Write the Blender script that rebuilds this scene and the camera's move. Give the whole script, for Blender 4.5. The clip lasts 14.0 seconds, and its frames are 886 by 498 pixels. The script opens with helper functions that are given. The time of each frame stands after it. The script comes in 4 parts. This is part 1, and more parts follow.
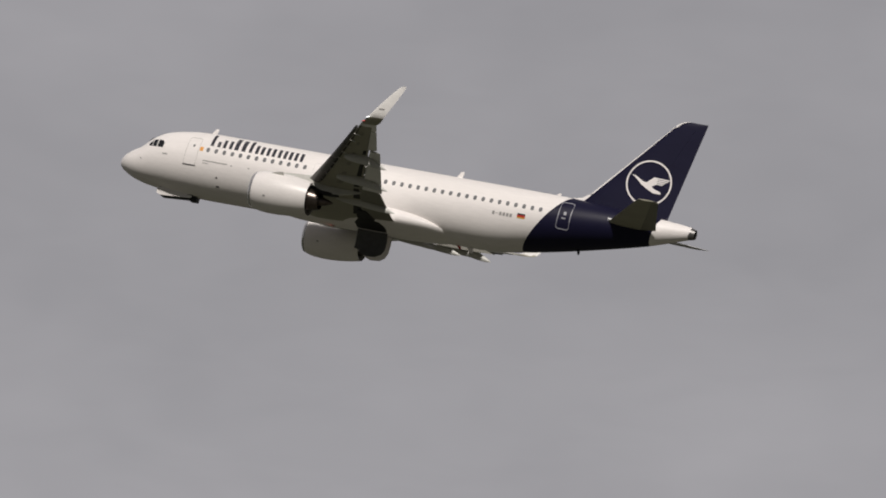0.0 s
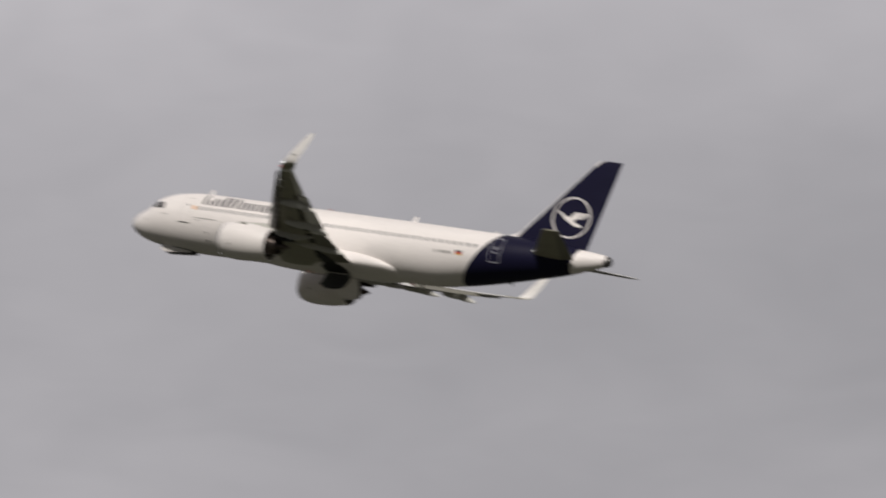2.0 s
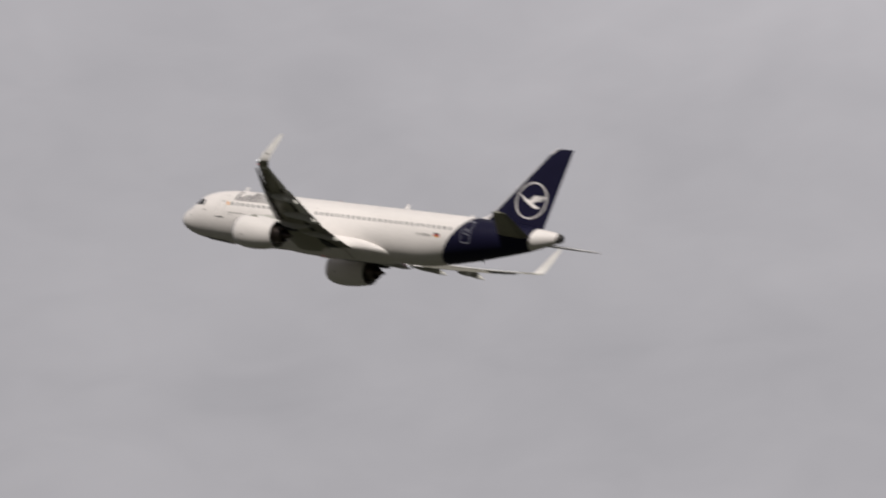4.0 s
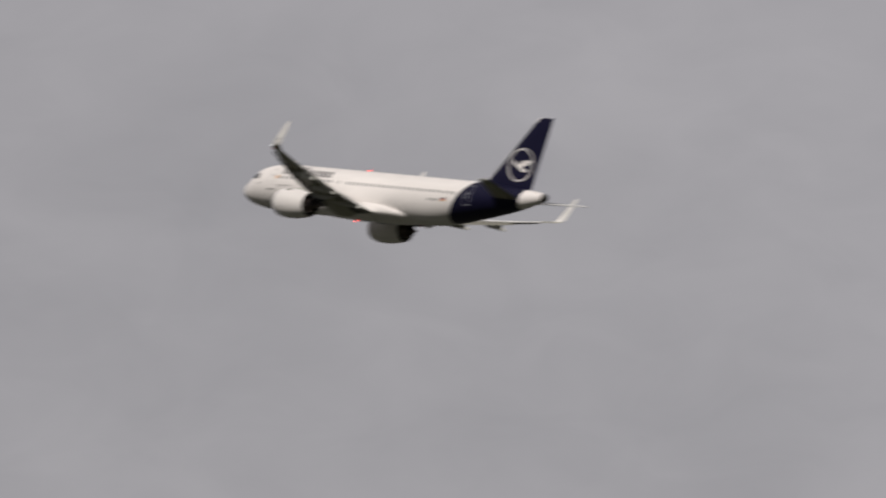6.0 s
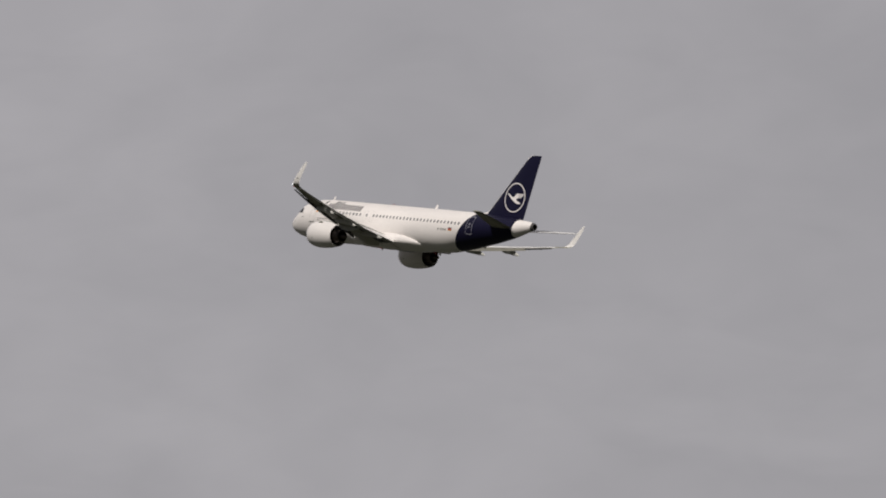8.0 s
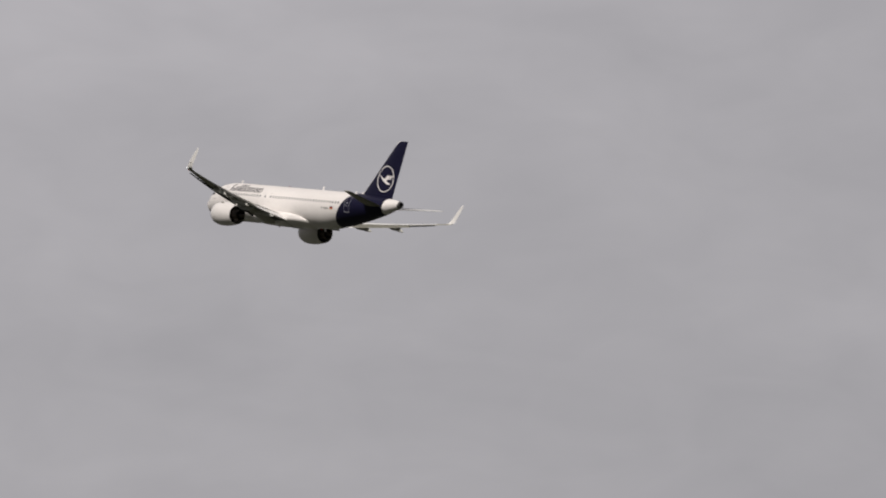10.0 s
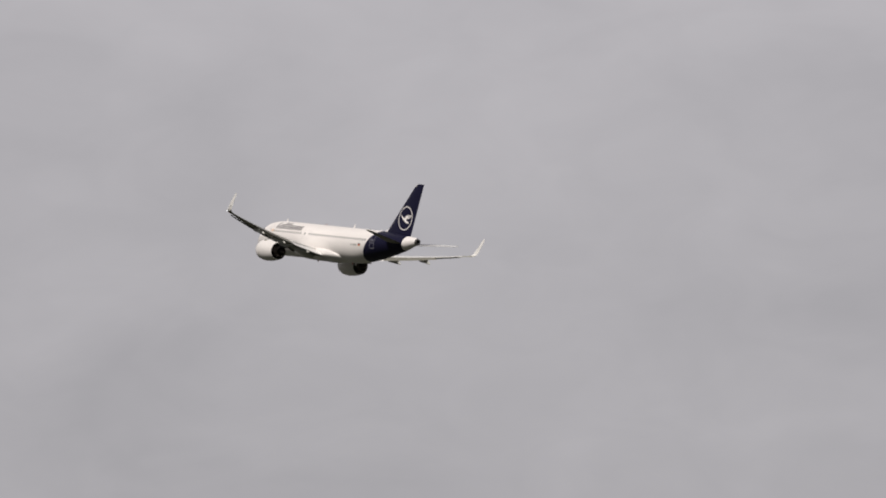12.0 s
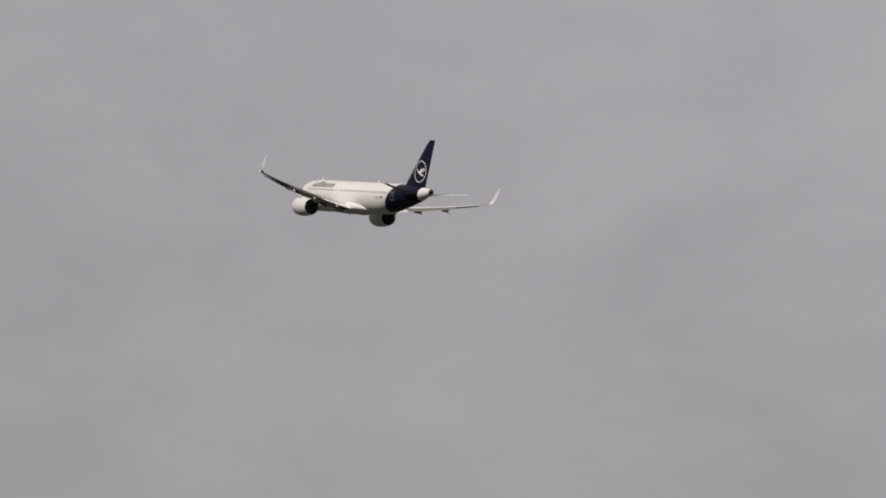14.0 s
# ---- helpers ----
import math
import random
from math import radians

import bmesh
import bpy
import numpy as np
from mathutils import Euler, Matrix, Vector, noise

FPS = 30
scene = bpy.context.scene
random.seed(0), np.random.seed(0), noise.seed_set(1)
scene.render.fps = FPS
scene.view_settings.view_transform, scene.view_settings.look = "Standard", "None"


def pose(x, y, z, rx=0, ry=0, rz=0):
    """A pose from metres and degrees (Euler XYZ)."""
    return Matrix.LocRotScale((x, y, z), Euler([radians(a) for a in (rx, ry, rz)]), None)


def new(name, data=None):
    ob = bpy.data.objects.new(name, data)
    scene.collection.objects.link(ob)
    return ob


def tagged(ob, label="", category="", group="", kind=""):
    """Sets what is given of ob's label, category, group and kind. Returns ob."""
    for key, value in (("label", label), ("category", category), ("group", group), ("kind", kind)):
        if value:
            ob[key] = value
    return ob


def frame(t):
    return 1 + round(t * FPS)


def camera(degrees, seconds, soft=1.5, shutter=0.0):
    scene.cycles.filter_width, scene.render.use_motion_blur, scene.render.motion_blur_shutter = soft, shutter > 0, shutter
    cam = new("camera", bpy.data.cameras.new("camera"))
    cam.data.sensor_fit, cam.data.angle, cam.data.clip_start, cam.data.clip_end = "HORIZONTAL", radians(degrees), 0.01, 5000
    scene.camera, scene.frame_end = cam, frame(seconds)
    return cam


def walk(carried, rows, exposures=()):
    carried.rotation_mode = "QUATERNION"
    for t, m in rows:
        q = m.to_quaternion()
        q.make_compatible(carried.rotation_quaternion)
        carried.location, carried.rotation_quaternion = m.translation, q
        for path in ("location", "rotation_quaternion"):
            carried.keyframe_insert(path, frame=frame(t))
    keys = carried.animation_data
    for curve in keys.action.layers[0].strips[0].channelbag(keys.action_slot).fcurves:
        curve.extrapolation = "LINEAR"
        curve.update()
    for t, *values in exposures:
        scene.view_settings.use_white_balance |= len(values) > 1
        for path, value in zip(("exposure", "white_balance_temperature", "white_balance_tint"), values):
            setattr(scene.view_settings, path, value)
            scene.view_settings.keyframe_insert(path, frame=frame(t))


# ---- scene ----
EYE = Vector((0.0, 0.0, 1.7))  # a tripod on the airfield's edge


def turn(heading, pitch, roll):
    """Forward, left and up of a body by its heading, pitch and roll in degrees."""
    h, p, r = radians(heading), radians(pitch), radians(roll)
    ahead = Vector((math.sin(h) * math.cos(p), math.cos(h) * math.cos(p), math.sin(p)))
    left = Vector((-math.cos(h), math.sin(h), 0.0))
    up = ahead.cross(left)
    return ahead, left * math.cos(r) + up * math.sin(r), up * math.cos(r) - left * math.sin(r)


def basis(a, b, c, place):
    m = Matrix((a, b, c)).transposed().to_4x4()
    m.translation = place
    return m


def view(t, azimuth, tilt, roll):
    ahead, left, up = turn(azimuth, tilt, roll)
    return t, basis(-left, up, -ahead, EYE)


def flight(t, x, y, z, heading, pitch, roll):
    return t, basis(*turn(heading, pitch, roll), EYE + Vector((x, y, z)))


# ---- camera ----
cam = camera(4.0138, 14.0, soft=1.85, shutter=0.6)
walk(cam, [view(*row) for row in (
    (0, -0.0017, 10.0389, -0.0762),
    (0.03333, -0.1884, 10.0504, -0.0739),
    (0.2, -1.1302, 10.1264, -0.0626),
    (0.3, -1.5623, 10.2137, -0.0559),
    (0.4667, -2.3231, 10.3049, -0.0447),
    (0.5, -2.5031, 10.3145, -0.0425),
    (0.5333, -2.6821, 10.3228, -0.0321),
    (0.7, -3.6252, 10.5071, 0.0197),
    (0.8, -4.1542, 10.5295, 0.0507),
    (0.9, -4.4408, 10.5838, 0.0818),
    (1, -4.9302, 10.6479, 0.1129),
    (1.1, -5.4126, 10.7078, 0.1197),
    (1.3, -6.4660, 10.6741, 0.1333),
    (1.467, -7.3098, 10.7018, 0.1446),
    (1.5, -7.4728, 10.7057, 0.1468),
    (1.533, -7.6347, 10.7081, 0.1267),
    (1.7, -8.3507, 10.5314, 0.0258),
    (1.8, -8.7629, 10.5234, -0.0344),
    (1.9, -9.3074, 10.5370, -0.0947),
    (2, -9.8605, 10.5740, -0.1551),
    (2.1, -10.4741, 10.6003, -0.1216),
    (2.2, -10.9504, 10.6295, -0.0881),
    (2.3, -11.2715, 10.6516, -0.0547),
    (2.467, -11.9315, 10.7044, 0.0014),
    (2.5, -12.0769, 10.7043, 0.0126),
    (2.533, -12.2207, 10.7037, 0.0185),
    (2.7, -13.1708, 10.7532, 0.0481),
    (2.8, -13.5986, 10.7624, 0.0658),
    (2.967, -14.1305, 10.7534, 0.0954),
    (3, -14.2668, 10.7519, 0.1013),
    (3.033, -14.4016, 10.7494, 0.0902),
    (3.2, -15.0074, 10.7510, 0.0345),
    (3.3, -15.3441, 10.7188, 0.0012),
    (3.4, -15.6651, 10.6297, -0.0321),
    (3.5, -16.0773, 10.5783, -0.0654),
    (3.6, -16.5261, 10.5699, -0.0573),
    (3.7, -16.9694, 10.5681, -0.0487),
    (4, -17.7827, 10.4106, -0.0246),
    (4.5, -19.4041, 10.2567, -0.0017),
    (5, -20.9629, 10.1241, -0.0013),
    (5.5, -22.4801, 10.0204, -0.0118),
    (5.8, -23.5869, 9.9778, -0.0112),
    (5.9, -23.8608, 9.9612, 0.3125),
    (6, -23.9804, 9.9593, 0.5284),
    (6.1, -24.2691, 9.9440, 0.3410),
    (6.2, -24.5553, 9.9390, 0.0459),
    (6.3, -24.8622, 9.9417, 0.0742),
    (6.467, -25.3886, 9.9376, 0.1216),
    (6.5, -25.4752, 9.9313, 0.1310),
    (6.533, -25.5608, 9.9243, 0.1162),
    (6.7, -26.0414, 9.9050, 0.0418),
    (6.8, -26.3236, 9.8952, -0.0027),
    (6.967, -26.7704, 9.8690, -0.0772),
    (7, -26.8515, 9.8623, -0.0921),
    (7.033, -26.9325, 9.8555, -0.0853),
    (7.2, -27.3276, 9.8159, -0.0515),
    (7.3, -27.5914, 9.8009, -0.0315),
    (7.467, -27.9344, 9.7866, 0.0023),
    (7.5, -28.0110, 9.7800, 0.0091),
    (7.533, -28.0870, 9.7729, -0.0009),
    (7.7, -28.2271, 9.7781, -0.0507),
    (7.8, -28.4360, 9.7646, -0.0804),
    (7.967, -28.7301, 9.7246, -0.1301),
    (8, -28.8022, 9.7174, -0.1400),
    (8.033, -28.8740, 9.7103, -0.1233),
    (8.2, -28.9920, 9.6530, -0.0394),
    (8.3, -29.0547, 9.6182, 0.0107),
    (8.467, -29.3233, 9.5003, 0.0946),
    (8.5, -29.3915, 9.4931, 0.1113),
    (8.533, -29.4591, 9.4858, 0.1065),
    (8.6, -29.5924, 9.4657, 0.0964),
    (8.7, -29.7993, 9.4333, 0.0807),
    (9, -30.1718, 9.3501, 0.0392),
    (9.5, -31.0720, 9.2652, 0.0009),
    (10, -32.0215, 9.2156, 0.0008),
    (10.5, -32.9494, 9.1779, 0.0349),
    (10.8, -33.4646, 9.1623, 0.0671),
    (10.9, -33.6325, 9.1418, 0.0793),
    (10.97, -33.7347, 9.1361, 0.0878),
    (11, -33.7850, 9.1294, 0.0916),
    (11.03, -33.8343, 9.1227, 0.0751),
    (11.2, -34.0247, 9.0917, -0.0081),
    (11.3, -34.1539, 9.0721, -0.0551),
    (11.47, -34.4099, 9.0537, -0.1381),
    (11.5, -34.4570, 9.0472, -0.1545),
    (11.53, -34.5042, 9.0410, -0.1587),
    (11.7, -34.7396, 9.0084, -0.1799),
    (11.8, -34.8199, 8.9926, -0.1918),
    (11.97, -35.0539, 9.0164, -0.2130),
    (12, -35.0989, 9.0102, -0.2172),
    (12.03, -35.1441, 9.0042, -0.1945),
    (12.2, -35.3591, 8.9583, -0.0796),
    (12.3, -35.4973, 8.9378, -0.0144),
    (12.47, -35.7654, 8.9085, 0.1005),
    (12.5, -35.8086, 8.9024, 0.1232),
    (12.53, -35.8511, 8.8963, 0.1201),
    (12.7, -36.1068, 8.8605, 0.1047),
    (12.8, -36.2530, 8.8298, 0.0959),
    (12.97, -36.4936, 8.7430, 0.0805),
    (13, -36.5343, 8.7371, 0.0774),
    (13.03, -36.5746, 8.7307, 0.0741),
    (13.2, -36.7784, 8.6661, 0.0572),
    (13.3, -36.9045, 8.6272, 0.0476),
    (13.47, -37.1114, 8.5727, 0.0307),
    (13.5, -37.1500, 8.5666, 0.0274),
    (13.53, -37.1881, 8.5599, 0.0233),
    (13.7, -37.3336, 8.5095, 0.0025),
    (13.8, -37.3777, 8.4898, -0.0092),
    (13.97, -37.5537, 8.4449, -0.0298),
    (14, -37.5902, 8.4384, -0.0338),
)], exposures=((0, 0.0), (3.5, 0.0), (6, -0.04), (7, -0.04), (8.5, -0.05), (11, 0.11), (11.8, 0.14), (12.4, 0.10), (13, 0.03), (14, -0.05)))

# ---- world and sun ----
SUN_AZIMUTH, SUN_HEIGHT = 180.0, 44.0
world = bpy.data.worlds.new("overcast_sky")
scene.world = world
world.use_nodes = True
wn, wl = world.node_tree.nodes, world.node_tree.links
wn.clear()
w_out = wn.new("ShaderNodeOutputWorld")
w_bg = wn.new("ShaderNodeBackground")
w_sky = wn.new("ShaderNodeTexSky")
w_sky.sky_type, w_sky.sun_disc = "NISHITA", False
w_sky.sun_elevation, w_sky.sun_rotation = radians(SUN_HEIGHT), radians(SUN_AZIMUTH)
w_dim = wn.new("ShaderNodeVectorMath")
w_dim.operation = "SCALE"
w_dim.inputs["Scale"].default_value = 0.10
w_co = wn.new("ShaderNodeTexCoord")
w_map = wn.new("ShaderNodeMapping")
w_map.inputs["Scale"].default_value = (1.0, 1.0, 1.9)
w_map.inputs["Rotation"].default_value = (0.22, 0.16, 0.4)
w_big = wn.new("ShaderNodeTexNoise")
w_big.inputs["Scale"].default_value, w_big.inputs["Detail"].default_value = 34.0, 4.0
w_big.inputs["Roughness"].default_value, w_big.inputs["Distortion"].default_value = 0.5, 0.4
w_fine = wn.new("ShaderNodeTexNoise")
w_fine.inputs["Scale"].default_value, w_fine.inputs["Detail"].default_value = 105.0, 5.0
w_fine.inputs["Roughness"].default_value, w_fine.inputs["Distortion"].default_value = 0.55, 0.7
w_sum = wn.new("ShaderNodeMix")
w_sum.data_type = "FLOAT"
w_sum.inputs[0].default_value = 0.30
w_ramp = wn.new("ShaderNodeValToRGB")
w_ramp.color_ramp.elements[0].position, w_ramp.color_ramp.elements[0].color = 0.25, (0.329, 0.313, 0.325, 1)
w_ramp.color_ramp.elements[1].position, w_ramp.color_ramp.elements[1].color = 0.75, (0.419, 0.398, 0.411, 1)


def w_math(op, a, b=None):
    n = wn.new("ShaderNodeMath")
    n.operation = op
    for k, v in ((0, a), (1, b)):
        if v is None:
            continue
        if isinstance(v, (int, float)):
            n.inputs[k].default_value = v
        else:
            wl.new(v, n.inputs[k])
    return n.outputs[0]


# thicker and thinner cloud banks: brightness by height over the horizon and by azimuth (from 41 degrees west to 4 east)
BANKS = (
    (7.4, (0.91, 0.97, 0.97, 0.93, 1.01, 1.01, 1.02, 1.05, 1.08, 1.08, 1.04, 0.99, 0.95, 0.93, 0.91, 0.89)),
    (8.9, (0.92, 1.06, 1.08, 0.97, 1.01, 0.91, 0.96, 1.09, 1.18, 1.14, 1.06, 0.94, 0.90, 0.92, 0.93, 0.90)),
    (10.4, (1.00, 1.12, 1.26, 1.12, 0.95, 0.92, 0.99, 1.10, 1.15, 1.09, 1.05, 0.90, 0.83, 0.82, 0.84, 0.84)),
    (11.9, (1.08, 1.10, 1.10, 1.06, 1.01, 1.01, 1.05, 1.17, 1.29, 1.35, 1.29, 1.21, 1.09, 0.94, 0.84, 0.76)))
w_xyz = wn.new("ShaderNodeSeparateXYZ")
wl.new(w_co.outputs["Generated"], w_xyz.inputs[0])
w_east = w_math("MULTIPLY", w_math("ADD", w_math("ARCTAN2", w_xyz.outputs[0], w_xyz.outputs[1]), radians(41)), 1 / radians(45))
w_high = w_math("MULTIPLY", w_math("ARCSINE", w_xyz.outputs[2]), 180 / math.pi)
w_cover = None
for k, (height, values) in enumerate(BANKS):
    bank = wn.new("ShaderNodeValToRGB")
    ramp = bank.color_ramp
    ramp.interpolation = "B_SPLINE"
    for i, v in enumerate(values):
        el = ramp.elements[i] if i < 2 else ramp.elements.new(1.0)
        el.position, el.color = i / (len(values) - 1), (v / 2, v / 2, v / 2, 1)
    wl.new(w_east, bank.inputs["Fac"])
    if w_cover is None:
        w_cover = bank.outputs["Color"]
        continue
    step = wn.new("ShaderNodeMapRange")
    step.interpolation_type = "SMOOTHSTEP"
    step.inputs["From Min"].default_value, step.inputs["From Max"].default_value = BANKS[k - 1][0], height
    wl.new(w_high, step.inputs["Value"])
    join = wn.new("ShaderNodeMix")
    join.data_type = "RGBA"
    wl.new(step.outputs["Result"], join.inputs[0])
    wl.new(w_cover, join.inputs[6])
    wl.new(bank.outputs["Color"], join.inputs[7])
    w_cover = join.outputs[2]
w_shade = wn.new("ShaderNodeVectorMath")
w_shade.operation = "MULTIPLY"
w_twice = wn.new("ShaderNodeVectorMath")
w_twice.operation = "SCALE"
# the cloud opposite the sun is lit from the front; towards the sun it is seen from its shaded side
w_front = wn.new("ShaderNodeMapRange")
w_front.interpolation_type = "SMOOTHSTEP"
for key, v in (("From Min", -0.10), ("From Max", 0.70), ("To Min", 0.10), ("To Max", 1.0)):
    w_front.inputs[key].default_value = v
wl.new(w_math("ADD", w_math("MULTIPLY", w_xyz.outputs[1], 0.94), w_math("MULTIPLY", w_xyz.outputs[0], -0.34)), w_front.inputs["Value"])
wl.new(w_cover, w_twice.inputs[0])
wl.new(w_math("MULTIPLY", w_front.outputs["Result"], 2.0), w_twice.inputs["Scale"])
wl.new(w_twice.outputs[0], w_shade.inputs[1])
w_mix = wn.new("ShaderNodeMix")
w_mix.data_type = "RGBA"
w_mix.inputs[0].default_value = 0.95  # nearly closed cloud
wl.new(w_co.outputs["Generated"], w_map.inputs["Vector"])
for node in (w_big, w_fine):
    wl.new(w_map.outputs["Vector"], node.inputs["Vector"])
wl.new(w_big.outputs["Fac"], w_sum.inputs[2])
wl.new(w_fine.outputs["Fac"], w_sum.inputs[3])
wl.new(w_sum.outputs[0], w_ramp.inputs["Fac"])
wl.new(w_sky.outputs["Color"], w_dim.inputs[0])
wl.new(w_dim.outputs[0], w_mix.inputs[6])
wl.new(w_ramp.outputs["Color"], w_shade.inputs[0])
wl.new(w_shade.outputs[0], w_mix.inputs[7])
wl.new(w_mix.outputs[2], w_bg.inputs["Color"])
w_bg.inputs["Strength"].default_value = 1.0
wl.new(w_bg.outputs["Background"], w_out.inputs["Surface"])

sun = new("sun", bpy.data.lights.new("sun", "SUN"))
sun.data.energy, sun.data.angle, sun.data.color = 3.3, radians(4.0), (1.0, 0.945, 0.895)
sun_way = -turn(SUN_AZIMUTH, SUN_HEIGHT, 0)[0]
sun.matrix_world = Matrix.Translation((0, -60, 90)) @ sun_way.to_track_quat("-Z", "Y").to_matrix().to_4x4()


# ---- materials ----
def material(name, colour, rough=0.4, metal=0.0, vary=0.08, scale=1.2, streak=1.0, bump=0.0, coat=0.0, glow=0.0, gloss=0.5):
    """A surface with two scales of wear: broad stains drawn out along the airflow, and a fine grain."""
    mat = bpy.data.materials.new(name)
    mat.use_nodes = True
    nodes, links = mat.node_tree.nodes, mat.node_tree.links
    b = nodes["Principled BSDF"]
    co, mp = nodes.new("ShaderNodeTexCoord"), nodes.new("ShaderNodeMapping")
    mp.inputs["Scale"].default_value = (1.0 / streak, 1.0, 1.0)
    links.new(co.outputs["Object"], mp.inputs["Vector"])
    broad, grain = nodes.new("ShaderNodeTexNoise"), nodes.new("ShaderNodeTexNoise")
    broad.inputs["Scale"].default_value, broad.inputs["Detail"].default_value = scale, 4.0
    grain.inputs["Scale"].default_value, grain.inputs["Detail"].default_value = scale * 11, 3.0
    for n in (broad, grain):
        links.new(mp.outputs["Vector"], n.inputs["Vector"])
    both = nodes.new("ShaderNodeMix")
    both.data_type, both.inputs[0].default_value = "FLOAT", 0.4
    links.new(broad.outputs["Fac"], both.inputs[2])
    links.new(grain.outputs["Fac"], both.inputs[3])
    ramp = nodes.new("ShaderNodeValToRGB")
    for el, pos, k in ((ramp.color_ramp.elements[0], 0.32, 1 - vary), (ramp.color_ramp.elements[1], 0.66, 1 + vary * 0.5)):
        el.position, el.color = pos, (*[min(1.0, c * k) for c in colour], 1)
    links.new(both.outputs[0], ramp.inputs["Fac"])
    links.new(ramp.outputs["Color"], b.inputs["Base Color"])
    rr = nodes.new("ShaderNodeMapRange")
    rr.inputs["To Min"].default_value, rr.inputs["To Max"].default_value = max(0.02, rough - 0.07), min(1.0, rough + 0.1)
    links.new(both.outputs[0], rr.inputs["Value"])
    links.new(rr.outputs["Result"], b.inputs["Roughness"])
    b.inputs["Metallic"].default_value = metal
    b.inputs["Coat Weight"].default_value = coat
    b.inputs["Specular IOR Level"].default_value = gloss
    if bump:
        bp = nodes.new("ShaderNodeBump")
        bp.inputs["Strength"].default_value, bp.inputs["Distance"].default_value = bump, 0.02
        links.new(grain.outputs["Fac"], bp.inputs["Height"])
        links.new(bp.outputs["Normal"], b.inputs["Normal"])
    if glow:
        b.inputs["Emission Color"].default_value, b.inputs["Emission Strength"].default_value = (*colour, 1), glow
    return mat


WHITE = material("white_paint", (0.81, 0.772, 0.750), 0.46, vary=0.08, scale=0.7, streak=5, gloss=0.35)
COWL = material("cowl_paint", (0.80, 0.765, 0.742), 0.36, vary=0.08, scale=1.1, streak=3, coat=0.08, gloss=0.4)
NAVY = material("navy_paint", (0.0085, 0.0080, 0.026), 0.45, vary=0.15, scale=0.8, streak=4, gloss=0.15)
TIP_WHITE = material("winglet_paint", (0.74, 0.72, 0.695), 0.45, vary=0.10, scale=1.6, streak=3, gloss=0.3)
# one wing paint in two: darker below for shade, paler on top for sunlight
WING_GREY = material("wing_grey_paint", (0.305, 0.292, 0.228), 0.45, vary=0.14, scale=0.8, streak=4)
WING_TOP_LIT = material("wing_top_sunlit", (0.80, 0.79, 0.77), 0.36, vary=0.1, scale=0.8, streak=4)
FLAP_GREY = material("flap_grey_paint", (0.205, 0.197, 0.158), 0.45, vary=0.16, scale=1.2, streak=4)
FAIRING = material("fairing_paint", (0.50, 0.495, 0.46), 0.4, vary=0.12, scale=1.3, streak=4)
SLAT_METAL = material("slat_metal", (0.085, 0.083, 0.076), 0.42, 0.3, vary=0.15, scale=1.5)
BARE = material("bare_aluminium", (0.72, 0.71, 0.69), 0.24, 0.9, vary=0.08, scale=1.4)
PIPE = material("exhaust_pipe_metal", (0.17, 0.165, 0.16), 0.4, 0.6, vary=0.25, scale=2.0)
HOT = material("heat_stained_steel", (0.115, 0.095, 0.085), 0.30, 0.95, vary=0.4, scale=2.2)
SOOT = material("sooty_duct", (0.020, 0.018, 0.017), 0.6, 0.2, vary=0.3, scale=2.0)
GLASS = material("window_glass", (0.016, 0.017, 0.020), 0.15, vary=0.2, scale=3, gloss=0.3)
PANE = material("cabin_pane", (0.19, 0.19, 0.195), 0.18, vary=0.15, scale=3)
NAME = material("name_paint", (0.022, 0.020, 0.030), 0.45, vary=0.12, scale=3)
SEAM = material("door_seam", (0.30, 0.29, 0.28), 0.5, vary=0.15, scale=3)
SILVER = material("silver_outline", (0.30, 0.30, 0.335), 0.4, vary=0.1, scale=3)
# near black: shade in bays and slots as colour; also a seam and door
BAY = material("shade_black", (0.009, 0.009, 0.009), 0.6, vary=0.35, scale=3)
DOOR_IN = material("door_inside_primer", (0.075, 0.074, 0.074), 0.6, vary=0.3, scale=3)
ORANGE = material("orange_marking", (0.75, 0.33, 0.05), 0.4, vary=0.1, scale=4)
RED = material("red_marking", (0.42, 0.025, 0.02), 0.4, vary=0.1, scale=4)
GOLD = material("gold_marking", (0.58, 0.30, 0.03), 0.4, vary=0.1, scale=4)
BLACK = material("black_marking", (0.015, 0.015, 0.017), 0.4, vary=0.1, scale=4)
LENS_RED = material("red_beacon_lens", (0.45, 0.26, 0.25), 0.2, vary=0.05, scale=6)
LAMP_RED = material("beacon_lamp", (1.0, 0.07, 0.05), 0.3, vary=0.02, scale=6, glow=7.0)
LAMP_WHITE = material("strobe_lamp", (0.9, 0.9, 0.9), 0.2, vary=0.02, scale=6, glow=1.6)
LAMP_PORT = material("port_lamp", (0.75, 0.10, 0.08), 0.2, vary=0.02, scale=6, glow=0.25)
FAINT = material("faint_seam", (0.52, 0.50, 0.48), 0.5, vary=0.12, scale=3)
LENS_CLEAR = material("clear_light_lens", (0.75, 0.75, 0.75), 0.1, vary=0.05, scale=6)
GRASS = material("airfield_grass", (0.026, 0.029, 0.017), 0.9, vary=0.45, scale=0.012, bump=0.3)


